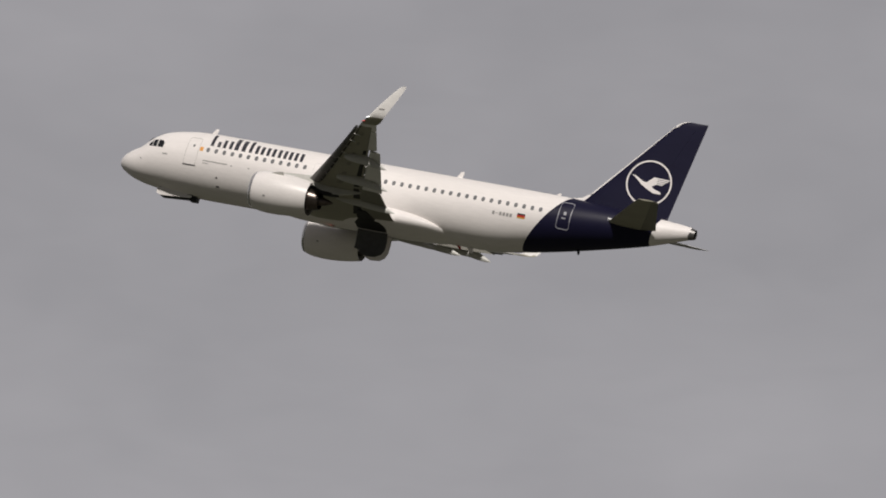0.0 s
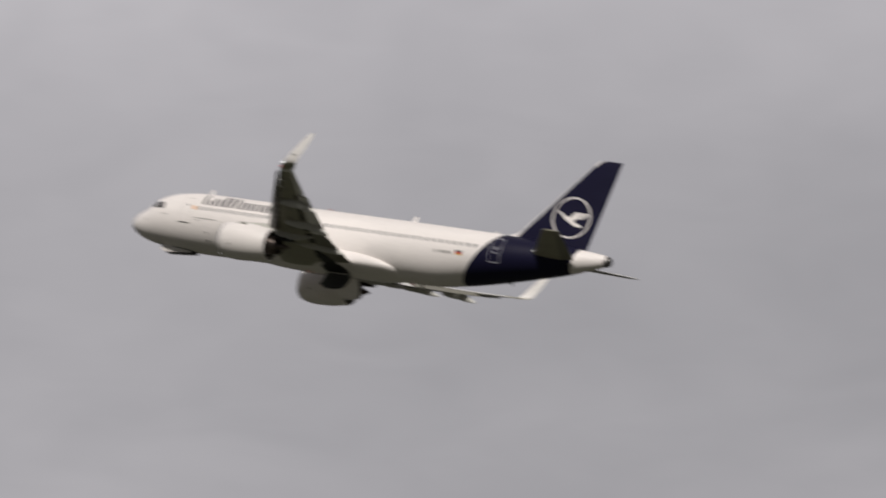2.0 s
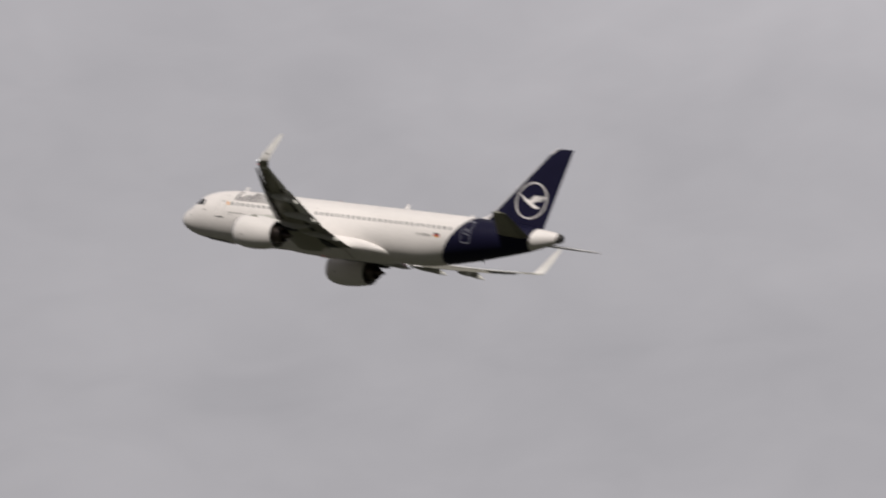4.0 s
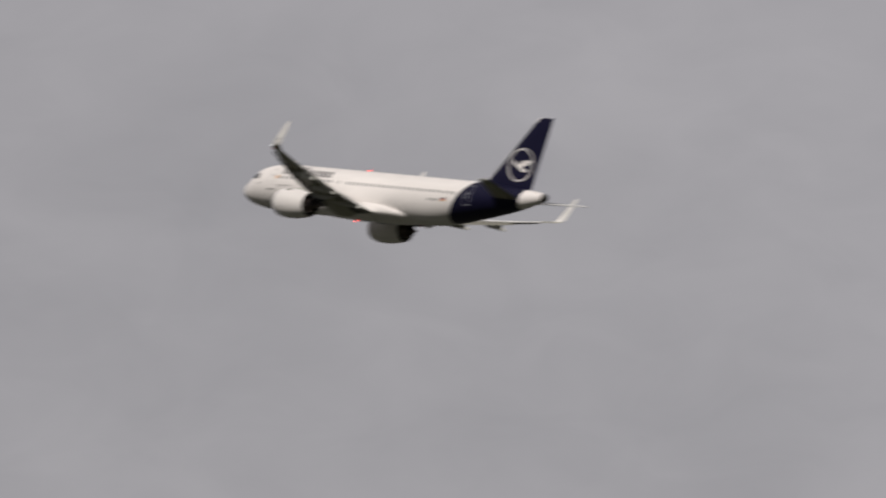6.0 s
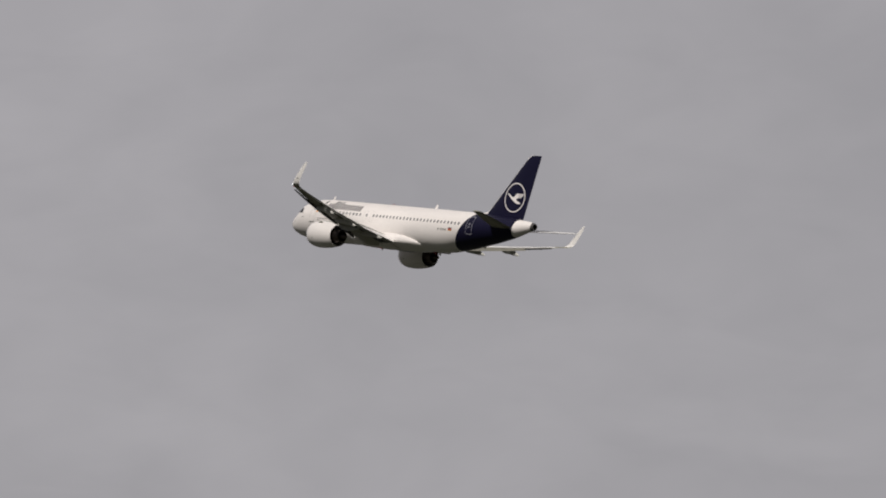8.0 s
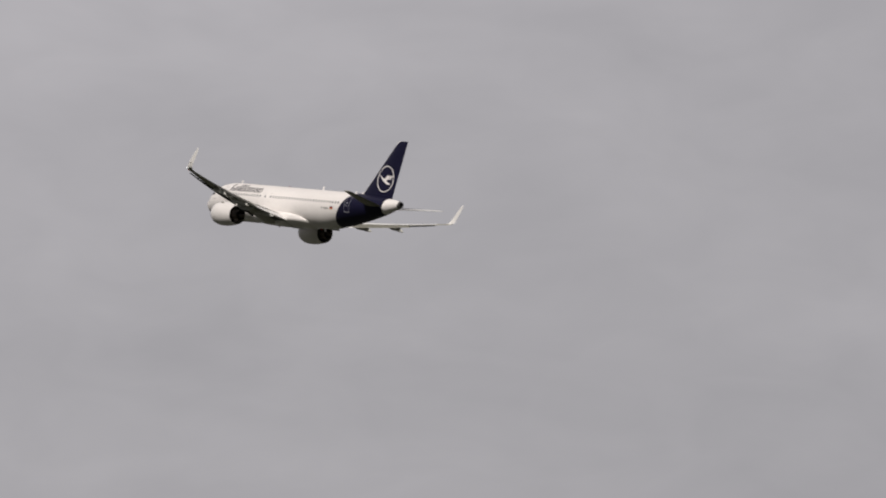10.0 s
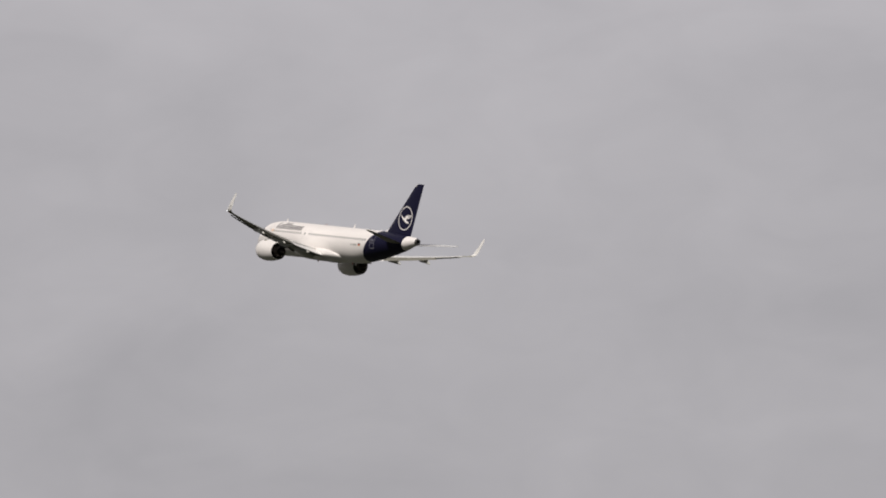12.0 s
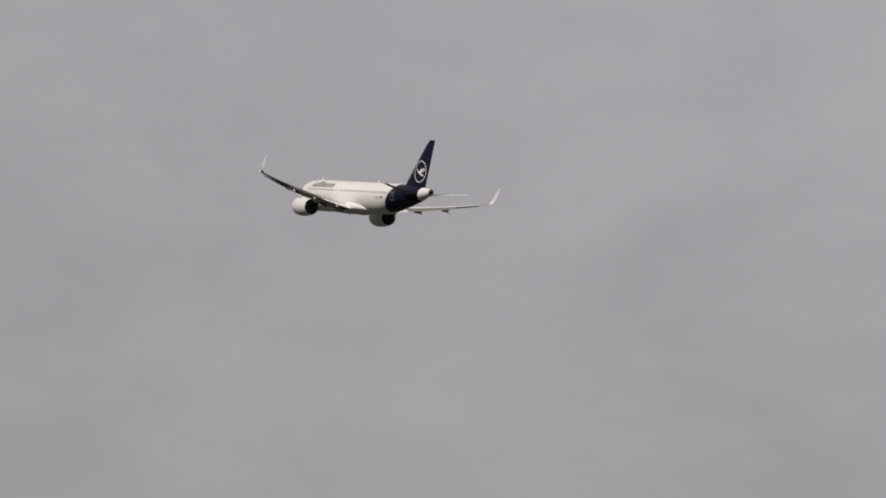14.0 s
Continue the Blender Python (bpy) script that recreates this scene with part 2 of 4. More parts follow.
def ground_bounce(mat):
    """Pale patch on the unseen ground, added to bounce light up; darker ground beyond."""
    nodes, links = mat.node_tree.nodes, mat.node_tree.links
    b = nodes["Principled BSDF"]
    green = b.inputs["Base Color"].links[0].from_socket
    co, far, share, mix = nodes.new("ShaderNodeTexCoord"), nodes.new("ShaderNodeVectorMath"), nodes.new("ShaderNodeMapRange"), nodes.new("ShaderNodeMix")
    far.operation = "DISTANCE"
    far.inputs[1].default_value = (60, 500, 0)
    share.interpolation_type = "SMOOTHSTEP"
    for key, v in (("From Min", 200), ("From Max", 560), ("To Min", 0.30), ("To Max", 0.0)):
        share.inputs[key].default_value = v
    mix.data_type = "RGBA"
    mix.inputs[7].default_value = (0.20, 0.195, 0.15, 1)
    links.new(co.outputs["Object"], far.inputs[0])
    links.new(far.outputs["Value"], share.inputs["Value"])
    links.new(share.outputs["Result"], mix.inputs[0])
    links.new(green, mix.inputs[6])
    links.new(mix.outputs[2], b.inputs["Base Color"])


ground_bounce(GRASS)


# ---- mesh helpers ----
def part(name, bm, mat, parent=None, label="", smooth=35):
    """Links a bmesh as one mesh object, under a thing or under a part."""
    bmesh.ops.recalc_face_normals(bm, faces=bm.faces)
    me = bpy.data.meshes.new(name)
    bm.to_mesh(me)
    bm.free()
    for m in mat if isinstance(mat, (list, tuple)) else [mat]:
        me.materials.append(m)
    me.polygons.foreach_set("use_smooth", [smooth > 0] * len(me.polygons))
    if smooth:
        me.set_sharp_from_angle(angle=radians(smooth))
    ob = new(name, me)
    ob.parent = parent
    if label:
        tagged(ob, label)
    return ob


def at(s, y, z):
    """A place on the aircraft: s metres behind its nose, y to its left, z over the cabin's axis."""
    return Vector((17.0 - s, y, z))


def loft(rings, closed=True, caps=True, bm=None):
    bm = bm or bmesh.new()
    rows = [[bm.verts.new(p) for p in ring] for ring in rings]
    n = len(rows[0])
    for a, b in zip(rows, rows[1:]):
        for i in range(n if closed else n - 1):
            j = (i + 1) % n
            bm.faces.new((a[i], a[j], b[j], b[i]))
    if caps and closed:
        bm.faces.new(rows[0][::-1])
        bm.faces.new(rows[-1])
    return bm


def clean(bm, d=1e-4):
    bmesh.ops.remove_doubles(bm, verts=bm.verts, dist=d)
    return bm


def prism(outline, a, b):
    """A plate between the outline mapped by a and the same mapped by b."""
    bm = bmesh.new()
    lo, hi = [bm.verts.new(a(*p)) for p in outline], [bm.verts.new(b(*p)) for p in outline]
    bm.faces.new(lo[::-1])
    bm.faces.new(hi)
    for i in range(len(lo)):
        j = (i + 1) % len(lo)
        bm.faces.new((lo[i], lo[j], hi[j], hi[i]))
    return bm


def curve_through(xs, ys):
    """A smooth function through a few stations (Hermite, no overshoot)."""
    xs, ys = np.array(xs, float), np.array(ys, float)
    d = np.diff(ys) / np.diff(xs)
    m = np.zeros(len(xs))
    m[0], m[-1] = d[0], d[-1]
    for i in range(1, len(xs) - 1):
        m[i] = 0 if d[i - 1] * d[i] <= 0 else 2 * d[i - 1] * d[i] / (d[i - 1] + d[i])

    def value(x):
        i = int(np.clip(np.searchsorted(xs, x) - 1, 0, len(xs) - 2))
        h = xs[i + 1] - xs[i]
        u = min(1.0, max(0.0, (x - xs[i]) / h))
        return float((1 + 2 * u) * (1 - u) ** 2 * ys[i] + u * (1 - u) ** 2 * h * m[i]
                     + u * u * (3 - 2 * u) * ys[i + 1] + u * u * (u - 1) * h * m[i + 1])
    return value


# ---- ground ----
def build_ground():
    bm = bmesh.new()
    rings = [[(r * math.cos(i * math.tau / 96), r * math.sin(i * math.tau / 96), 0) for i in range(96)]
             for r in (2, 20, 90, 300, 900, 2200, 4700)]
    loft(rings, caps=False, bm=bm)
    bm.faces.new([v for v in bm.verts][:96])
    g = part("ground", bm, GRASS, smooth=0)
    tagged(g, "wide flat airfield grass under the flight path", "ground", kind="structure")


build_ground()

# ---- the airliner ----
airliner = tagged(new("airliner"), "white twin-engine passenger jet with a navy tail, climbing away", "airplane")

TOP = curve_through((0, .03, .18, .66, 1.25, 1.55, 1.91, 2.23, 2.57, 3.28, 4.19, 5, 6.2, 24, 27, 29, 31, 33, 35, 36.5, 37.4),
                    (-.65, -.46, -.18, .22, .57, .84, 1.20, 1.43, 1.62, 1.84, 2.0, 2.09, 2.13, 2.13, 2.12, 2.10, 2.03, 1.93, 1.8, 1.68, 1.58))
BOT = curve_through((0, .03, .15, .52, 1.12, 1.81, 2.52, 4, 6.2, 24, 25.3, 26.7, 28.1, 29.5, 31.25, 33, 34.4, 36, 37.4),
                    (-.65, -.80, -.96, -1.22, -1.48, -1.66, -1.77, -1.92, -2.02, -2.02, -1.95, -1.73, -1.48, -1.19, -.80, -.39, -.04, .46, .94))
WIDE = curve_through((0, .03, .15, .5, 1.0, 1.6, 2.4, 3.2, 4.2, 5.2, 6.2, 24, 26, 28, 30, 32, 34, 36, 37.4),
                     (0, .15, .36, .72, 1.03, 1.30, 1.56, 1.73, 1.86, 1.94, 1.975, 1.975, 1.95, 1.86, 1.68, 1.40, 1.04, .60, .30))


def skin(s, a, out=0.0):
    """The cabin's skin at station s and angle a in degrees up from the left side."""
    zt, zb, w = TOP(s), BOT(s), WIDE(s)
    h, c = (zt - zb) / 2, (zt + zb) / 2
    return at(s, (w + out) * math.cos(radians(a)), c + (h + out) * math.sin(radians(a)))


def skin_z(s, z, out=0.0, side=1):
    """The skin at station s and height z, on the left (1) or right (-1) side."""
    zt, zb = TOP(s), BOT(s)
    h, c = (zt - zb) / 2, (zt + zb) / 2
    p = skin(s, math.degrees(math.asin(max(-1, min(1, (z - c) / h)))), out)
    return Vector((p.x, p.y * side, p.z))


def fuselage():
    st = [0, .012, .03, .06, .1, .15, .22, .3, .4, .52, .66, .82, 1, 1.2, 1.4, 1.55, 1.72, 1.91, 2.07, 2.23, 2.4, 2.57, 2.8, 3.05, 3.3, 3.7, 4.2, 4.7, 5.2, 5.7, 6.2]
    st += list(np.arange(7.2, 24.3, 1.2)) + list(np.arange(24.8, 35.9, 0.4))
    bm = loft([[skin(s, a) for a in np.arange(0, 360, 6)] for s in st])
    clean(bm)
    # navy paint starts on a slanting line, and ends on another before the white tail cone
    cuts = ((28.06, 0.67), (34.72, 0.27))
    for s0, k in cuts:
        no = Vector((-1, 0, -k)).normalized()
        bmesh.ops.bisect_plane(bm, geom=bm.verts[:] + bm.edges[:] + bm.faces[:], plane_co=at(s0, 0, 0), plane_no=no)
    no = Vector((-1, 0, -0.27)).normalized()
    bmesh.ops.bisect_plane(bm, geom=bm.verts[:] + bm.edges[:] + bm.faces[:], plane_co=at(34.72, 0, 0), plane_no=no, clear_outer=True)
    for f in bm.faces:
        c = f.calc_center_median()
        f.material_index = int(17 - c.x - 0.67 * c.z > 28.06)
    return part("fuselage", bm, [WHITE, NAVY], airliner, "white fuselage with a navy rear end")


def tail_cone():
    st = list(np.arange(34.0, 37.1, 0.2)) + [37.1, 37.16]
    bm = loft([[skin(s, a) for a in np.arange(0, 360, 9)] for s in st], caps=False)
    no = Vector((-1, 0, -0.27)).normalized()
    bmesh.ops.bisect_plane(bm, geom=bm.verts[:] + bm.edges[:] + bm.faces[:], plane_co=at(34.725, 0, 0), plane_no=no, clear_inner=True)
    cone = part("tail_cone", bm, WHITE, airliner, "white tail cone")
    # exhaust of the auxiliary power unit
    zc = (TOP(37.2) + BOT(37.2)) / 2 - .03
    ring = [[at(s, r * math.cos(a), zc + r * 1.05 * math.sin(a)) for a in np.linspace(0, math.tau, 25)[:-1]]
            for s, r in ((37.05, .37), (37.22, .345), (37.44, .29), (37.42, .25), (37.0, .24), (36.9, .02))]
    part("exhaust_pipe", loft(ring), PIPE, cone, "dull grey exhaust pipe")
    return cone


body = fuselage()
cone = tail_cone()


def shell(outline, a, b, rings=4):
    """A plate that follows a curved surface: the outline (convex) shrinks to its middle in rings; a and b map its two faces."""
    n = len(outline)
    cu, cv = sum(p[0] for p in outline) / n, sum(p[1] for p in outline) / n
    bm = bmesh.new()
    rows = [[bm.verts.new(a(*p)) for p in outline]]
    for k in range(rings):
        f = 1 - k / rings
        rows.append([bm.verts.new(b(cu + (u - cu) * f, cv + (v - cv) * f)) for u, v in outline])
    for lo, hi in zip(rows, rows[1:]):
        for i in range(n):
            j = (i + 1) % n
            bm.faces.new((lo[i], lo[j], hi[j], hi[i]))
    mid = bm.verts.new(b(cu, cv))
    for i in range(n):
        bm.faces.new((rows[-1][i], rows[-1][(i + 1) % n], mid))
    return bm


def patch(outline, out=0.012, side=1, rings=4):
    """A thin plate on the skin: outline points (s, z)."""
    return shell(outline, lambda s, z: skin_z(s, z, -0.01, side), lambda s, z: skin_z(s, z, out, side), rings)


def strip(line, width, out=0.01, side=1):
    """A closed band along a line of (s, z) on the skin."""
    n = len(line)
    cs, cz = sum(p[0] for p in line) / n, sum(p[1] for p in line) / n
    bm = bmesh.new()
    rings = []
    for s, z in line:
        d = math.hypot(s - cs, z - cz)
        k = 1 - width / d
        s2, z2 = cs + (s - cs) * k, cz + (z - cz) * k
        rings.append([skin_z(s, z, out, side), skin_z(s2, z2, out, side), skin_z(s2, z2, -.01, side), skin_z(s, z, -.01, side)])
    rows = [[bm.verts.new(p) for p in r] for r in rings]
    for i in range(n):
        a, b = rows[i], rows[(i + 1) % n]
        for k in range(4):
            bm.faces.new((a[k], a[(k + 1) % 4], b[(k + 1) % 4], b[k]))
    return bm


def rounded(s0, s1, z0, z1, r, lean=0.0, n=3):
    """A rectangle with rounded corners in (s, z); it leans back by lean per metre of height."""
    pts = []
    for cs, cz, a0 in ((s1 - r, z1 - r, 0), (s0 + r, z1 - r, 90), (s0 + r, z0 + r, 180), (s1 - r, z0 + r, 270)):
        for k in range(n + 1):
            a = radians(a0 + 90 * k / n)
            pts.append((cs + r * math.cos(a), cz + r * math.sin(a)))
    return [(s + lean * (z - z0), z) for s, z in pts]


def dense(line, step=0.25):
    out = []
    for (a, b), (c, d) in zip(line, line[1:] + line[:1]):
        n = max(1, int(math.hypot(c - a, d - b) / step))
        out += [(a + (c - a) * k / n, b + (d - b) * k / n) for k in range(n)]
    return out


def cabin_windows():
    for side in (1, -1):
        for i in range(42):
            if i in (13, 15):
                continue
            s = 6.05 + 0.5345 * i
            part("cabin_window", patch(rounded(s - .108, s + .108, .58, .88, .095), 0.012, side, 1), PANE, body, "small dark oval window")


def cockpit_windows():
    panes = (((1.93, .58), (2.16, .90), (2.22, .47), (2.02, .46)),
             ((2.25, .46), (2.20, .92), (2.53, .95), (2.55, .45)),
             ((2.62, .45), (2.60, .95), (2.90, .92), (3.03, .74), (3.01, .45)))
    for side in (1, -1):
        for p in panes:
            part("windscreen_pane", patch(dense(list(p), .2), 0.014, side), GLASS, body, "dark cockpit window")
    # the two front panes meet at the middle post
    for side in (1, -1):
        line = [(.04, 0), (.55, 0), (.62, 1), (.04, 1)]
        lo = lambda u, v: Vector((17 - (1.72 + .22 * v - .06 * u), side * u, TOP(1.72 + .22 * v) - .30 * u * u + .0))
        hi = lambda u, v: lo(u, v) + Vector((.01, 0, .012))
        part("windscreen_pane", prism(line, lo, hi), GLASS, body, "dark cockpit window")


def doors():
    for side in (1, -1):
        for s0, s1, z0, z1, mat, lab in ((4.62, 5.45, -.38, 1.45, FAINT, "thin grey door outline"), (29.10, 29.92, -.22, 1.55, SILVER, "silver door outline on navy")):
            part("cabin_door", strip(dense(rounded(s0, s1, z0, z1, .14)), .035 if s0 < 9 else .055, .012, side), mat, body, lab)
        part("door_sill", patch(dense([(4.60, -.42), (5.47, -.42), (5.47, -.36), (4.60, -.36)]), .016, side), BLACK, body)
        part("door_window", patch(rounded(29.44, 29.60, .66, .88, .06), .016, side), SILVER, body)
        part("door_handle", patch([(29.36, .42), (29.62, .42), (29.62, .50), (29.36, .50)], .016, side), SILVER, body)
        part("door_window", patch(rounded(5.00, 5.13, .78, .95, .05), .016, side), PANE, body)
        for s in (13.3, 14.4):
            part("overwing_exit", strip(dense(rounded(s - .27, s + .27, .10, 1.15, .1)), .016, .006, side), FAINT, body, "faint grey exit outline")
        part("cargo_door", strip(dense(rounded(23.2, 25.0, -1.55, -.35, .1)), .015, .006, -1), SEAM, body, "faint grey hatch outline") if side < 0 else None


def markings():
    for side in (1, -1):
        # airline name: plain upright bars
        s = 6.05
        for wide, tall, low, bars in ((.80, 1, .45, 2), (.76, .68, .68, 2), (.47, 1, 0, 1), (.49, .95, 0, 1), (.78, 1, .72, 2), (.74, .68, .68, 2), (.76, .68, .68, 2), (.72, .68, .68, 2), (.74, .68, .68, 2)):
            for a, b, high in ((.03, .23, tall), (wide - .335, wide - .135, low))[:bars]:
                b += .06 if bars == 1 else 0
                hi, lean = 1.04 + .86 * high, -.10
                line = dense([(s + a, 1.04), (s + b, 1.04), (s + b + lean * (hi - 1.04), hi), (s + a + lean * (hi - 1.04), hi)], .12)
                part("name_bar", patch(line, .012, side), NAME, body, "dark upright bar of the airline name")
            s += wide
        part("door_marking", patch([(5.50, .60), (5.72, .60), (5.72, .86), (5.50, .86)], .012, side), ORANGE, body, "small orange marking beside the door")
        # registration as plain bars, and a striped flag
        for k in range(6):
            s0 = 25.02 + k * .225
            z0, z1 = (-.09, .12) if k != 1 else (.0, .04)
            part("registration_bar", patch([(s0, z0), (s0 + .15, z0), (s0 + .15, z1), (s0, z1)], .012, side), SEAM, body, "small grey registration bar")
        for m, z0, z1 in ((GOLD, -.06, .02), (RED, .02, .14), (BLACK, .14, .24)):
            part("flag_stripe", patch([(26.62, z0), (27.12, z0), (27.12, z1), (26.62, z1)], .012, side), m, body)
        part("tail_lamp", patch(rounded(32.15, 32.42, .96, 1.05, .04), .05, side), LENS_CLEAR, body, "small pale lamp housing")
        # small text and ports low on the nose
        part("lettering_bar", patch([(5.9, -.02), (7.5, -.02), (7.5, .04), (5.9, .04)], .010, side), SEAM, body, "thin grey line of small print")
        part("lettering_bar", patch([(5.9, -.16), (6.25, -.16), (6.25, -.12), (5.9, -.12)], .010, side), SEAM, body, "thin grey line of small print")
        for s0, z0, w in ((7.75, -.06, .10), (8.9, -.04, .10), (6.9, -.92, .13), (6.95, -1.40, .22), (3.1, .02, .35), (1.6, -.42, .12)):
            part("service_port", patch(rounded(s0, s0 + w, z0, z0 + .07, .03), .012, side), BLACK if w > .12 and w < .3 else SEAM, body)


def blade(name, s0, s1, z0, z1, mat, lean=.25, y=0.0, parent=None):
    """An antenna blade that stands on the skin."""
    rings = []
    for k in range(5):
        u = k / 4
        c = (s1 - s0) * (1 - .45 * u)
        a = s0 + lean * u
        z = z0 + (z1 - z0) * u
        rings.append([at(a + c * x, y + .035 * w * (1 - .5 * u), z) for x, w in ((0, 0), (.2, .8), (.5, 1), (1, 0), (.5, -1), (.2, -.8))])
    return part(name, loft(rings), mat, parent or body, "small blade antenna")


cabin_windows()
cockpit_windows()
doors()
markings()
blade("antenna", 5.32, 5.68, 2.05, 2.48, WHITE)
blade("antenna", 21.55, 21.95, 2.08, 2.54, WHITE)
blade("antenna", 28.05, 28.35, 2.06, 2.28, WHITE)
blade("drain_mast", 30.22, 30.45, -.95, -1.28, BLACK, .12)
blade("antenna", 23.3, 23.7, -2.03, -2.36, WHITE)
blade("antenna", 22.6, 22.85, -2.03, -2.25, RED)


beacon_lamps = []


def beacon(s, z, up):
    """A red dome with a lamp that turns round in it and shines one way."""
    rings = [[at(s + r * 1.4 * math.cos(a), r * math.sin(a), z + up * h) for a in np.linspace(0, math.tau, 13)[:-1]]
             for r, h in ((.10, -.05), (.10, .01), (.07, .04), (.03, .05))]
    dome = part("beacon", loft(rings), LENS_RED, body, "red beacon dome")
    bm = bmesh.new()
    for z0, z1, w in ((0, .13, .10), (.02, .11, .07)):
        pts = [(-w, z0), (w, z0), (w * .8, z1), (-w * .8, z1)]
        x = .05 if w < .1 else .03
        lo, hi = [bm.verts.new((x - .025, a, up * b)) for a, b in pts], [bm.verts.new((x, a, up * b)) for a, b in pts]
        front = bm.faces.new(hi)
        front.material_index = int(w < .1)
        bm.faces.new(lo[::-1])
        for k in range(4):
            bm.faces.new((lo[k], lo[(k + 1) % 4], hi[(k + 1) % 4], hi[k]))
    lamp = part("beacon_lamp", bm, [LENS_RED, LAMP_RED], dome, "turning red lamp", smooth=0)
    beacon_lamps.append((lamp, at(s, 0, z + up * .03)))


beacon(15.1, 2.13, 1)
beacon(14.5, -2.17, -1)


# ---- belly fairing ----
FAIR_W = curve_through((11.0, 11.8, 13, 15, 17.5, 19, 20.4, 21.3, 22.1), (1.35, 1.80, 2.06, 2.14, 2.14, 2.08, 1.95, 1.72, 1.2))
FAIR_T = curve_through((11.0, 11.8, 13, 15, 17.5, 19, 20.4, 21.3, 22.1), (-1.72, -1.32, -.95, -.62, -.52, -.58, -.80, -1.10, -1.62))
FAIR_B = curve_through((11.0, 11.8, 13, 15, 17.5, 19, 20.4, 21.3, 22.1), (-2.0, -2.08, -2.14, -2.18, -2.19, -2.19, -2.15, -2.10, -2.0))


def fairing_at(s, a, out=0.0):
    w, t, b = FAIR_W(s) + out, FAIR_T(s) + out, FAIR_B(s) - out
    ca, sa = math.cos(radians(a)), math.sin(radians(a))
    e = 0.72 if sa > 0 else 1.08
    c = -1.42
    y = w * math.copysign(abs(ca) ** e, ca)
    z = c + ((t - c) if sa > 0 else (c - b)) * math.copysign(abs(sa) ** e, sa)
    return at(s, y, z)


def fairing_low(s, y, out=0.0):
    """Height of the fairing's underside."""
    w, b = FAIR_W(s), FAIR_B(s) - out
    ca = min(1.0, abs(y) / w) ** (1 / 1.08)
    return -1.42 - (-1.42 - b) * math.sqrt(1 - ca * ca) ** 1.08


part("belly_fairing", loft([[fairing_at(s, a) for a in np.arange(0, 360, 7.5)] for s in np.arange(11.0, 22.11, .37)]), WHITE, airliner, "bulging white belly fairing")


# ---- wings ----
def wing_z(y):
    return -1.12 + .085 * (y - 2) + .0055 * (y - 2) ** 2


def wing_le(y):
    return 12.32 + .570 * (y - 2)


def set_down(y):
    """How far the chord slopes down to the back."""
    return .015 + .022 * max(0.0, 1 - (y - 2) / 9)


def wing_te(y):
    return 18.85 + .06 * (y - 2) if y < 6.4 else 19.114 + (y - 6.4) * .235


def thick(u, t):
    """Half thickness of an airfoil at the fraction u of its chord."""
    u = max(0.0, min(1.0, u))
    return 5 * t * (.2969 * math.sqrt(u) - .126 * u - .3516 * u * u + .2843 * u ** 3 - .1036 * u ** 4)


def airfoil(u0, u1, t, n=9):
    """Upper then lower points (u, h) of a slice of an airfoil."""
    us = [u0 + (u1 - u0) * (.5 - .5 * math.cos(math.pi * k / n)) for k in range(n + 1)]
    return [(u, thick(u, t) * 1.05 + .012 * math.sin(math.pi * u)) for u in us] + [(u, -thick(u, t) * .85) for u in us[::-1]]


def depth(y):
    """How much deeper the underside bulges near the root."""
    return 1 + .75 * max(0.0, 1 - (y - 2) / 4.4) ** 1.3


def wing_slice(y, u0, u1, side, n=9, back=0.0, down=0.0, droop=0.0):
    c, t = wing_te(y) - wing_le(y), .14 - .035 * min(1, (y - 2) / 6)
    pts = []
    for u, h in airfoil(u0, u1, t, n):
        s = wing_le(y) + u * c
        h *= depth(y) if h < 0 else 1
        z = wing_z(y) + h * c - set_down(y) * u * c
        ds, dz = (u - u0) * c, 0
        s += back
        z += down - ds * math.tan(radians(droop))
        pts.append(at(s, y * side, z))
    return pts


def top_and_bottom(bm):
    """Upper faces take the second material, the copy brightened for sunlight."""
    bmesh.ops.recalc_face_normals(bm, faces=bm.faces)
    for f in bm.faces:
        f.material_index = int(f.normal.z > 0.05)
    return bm


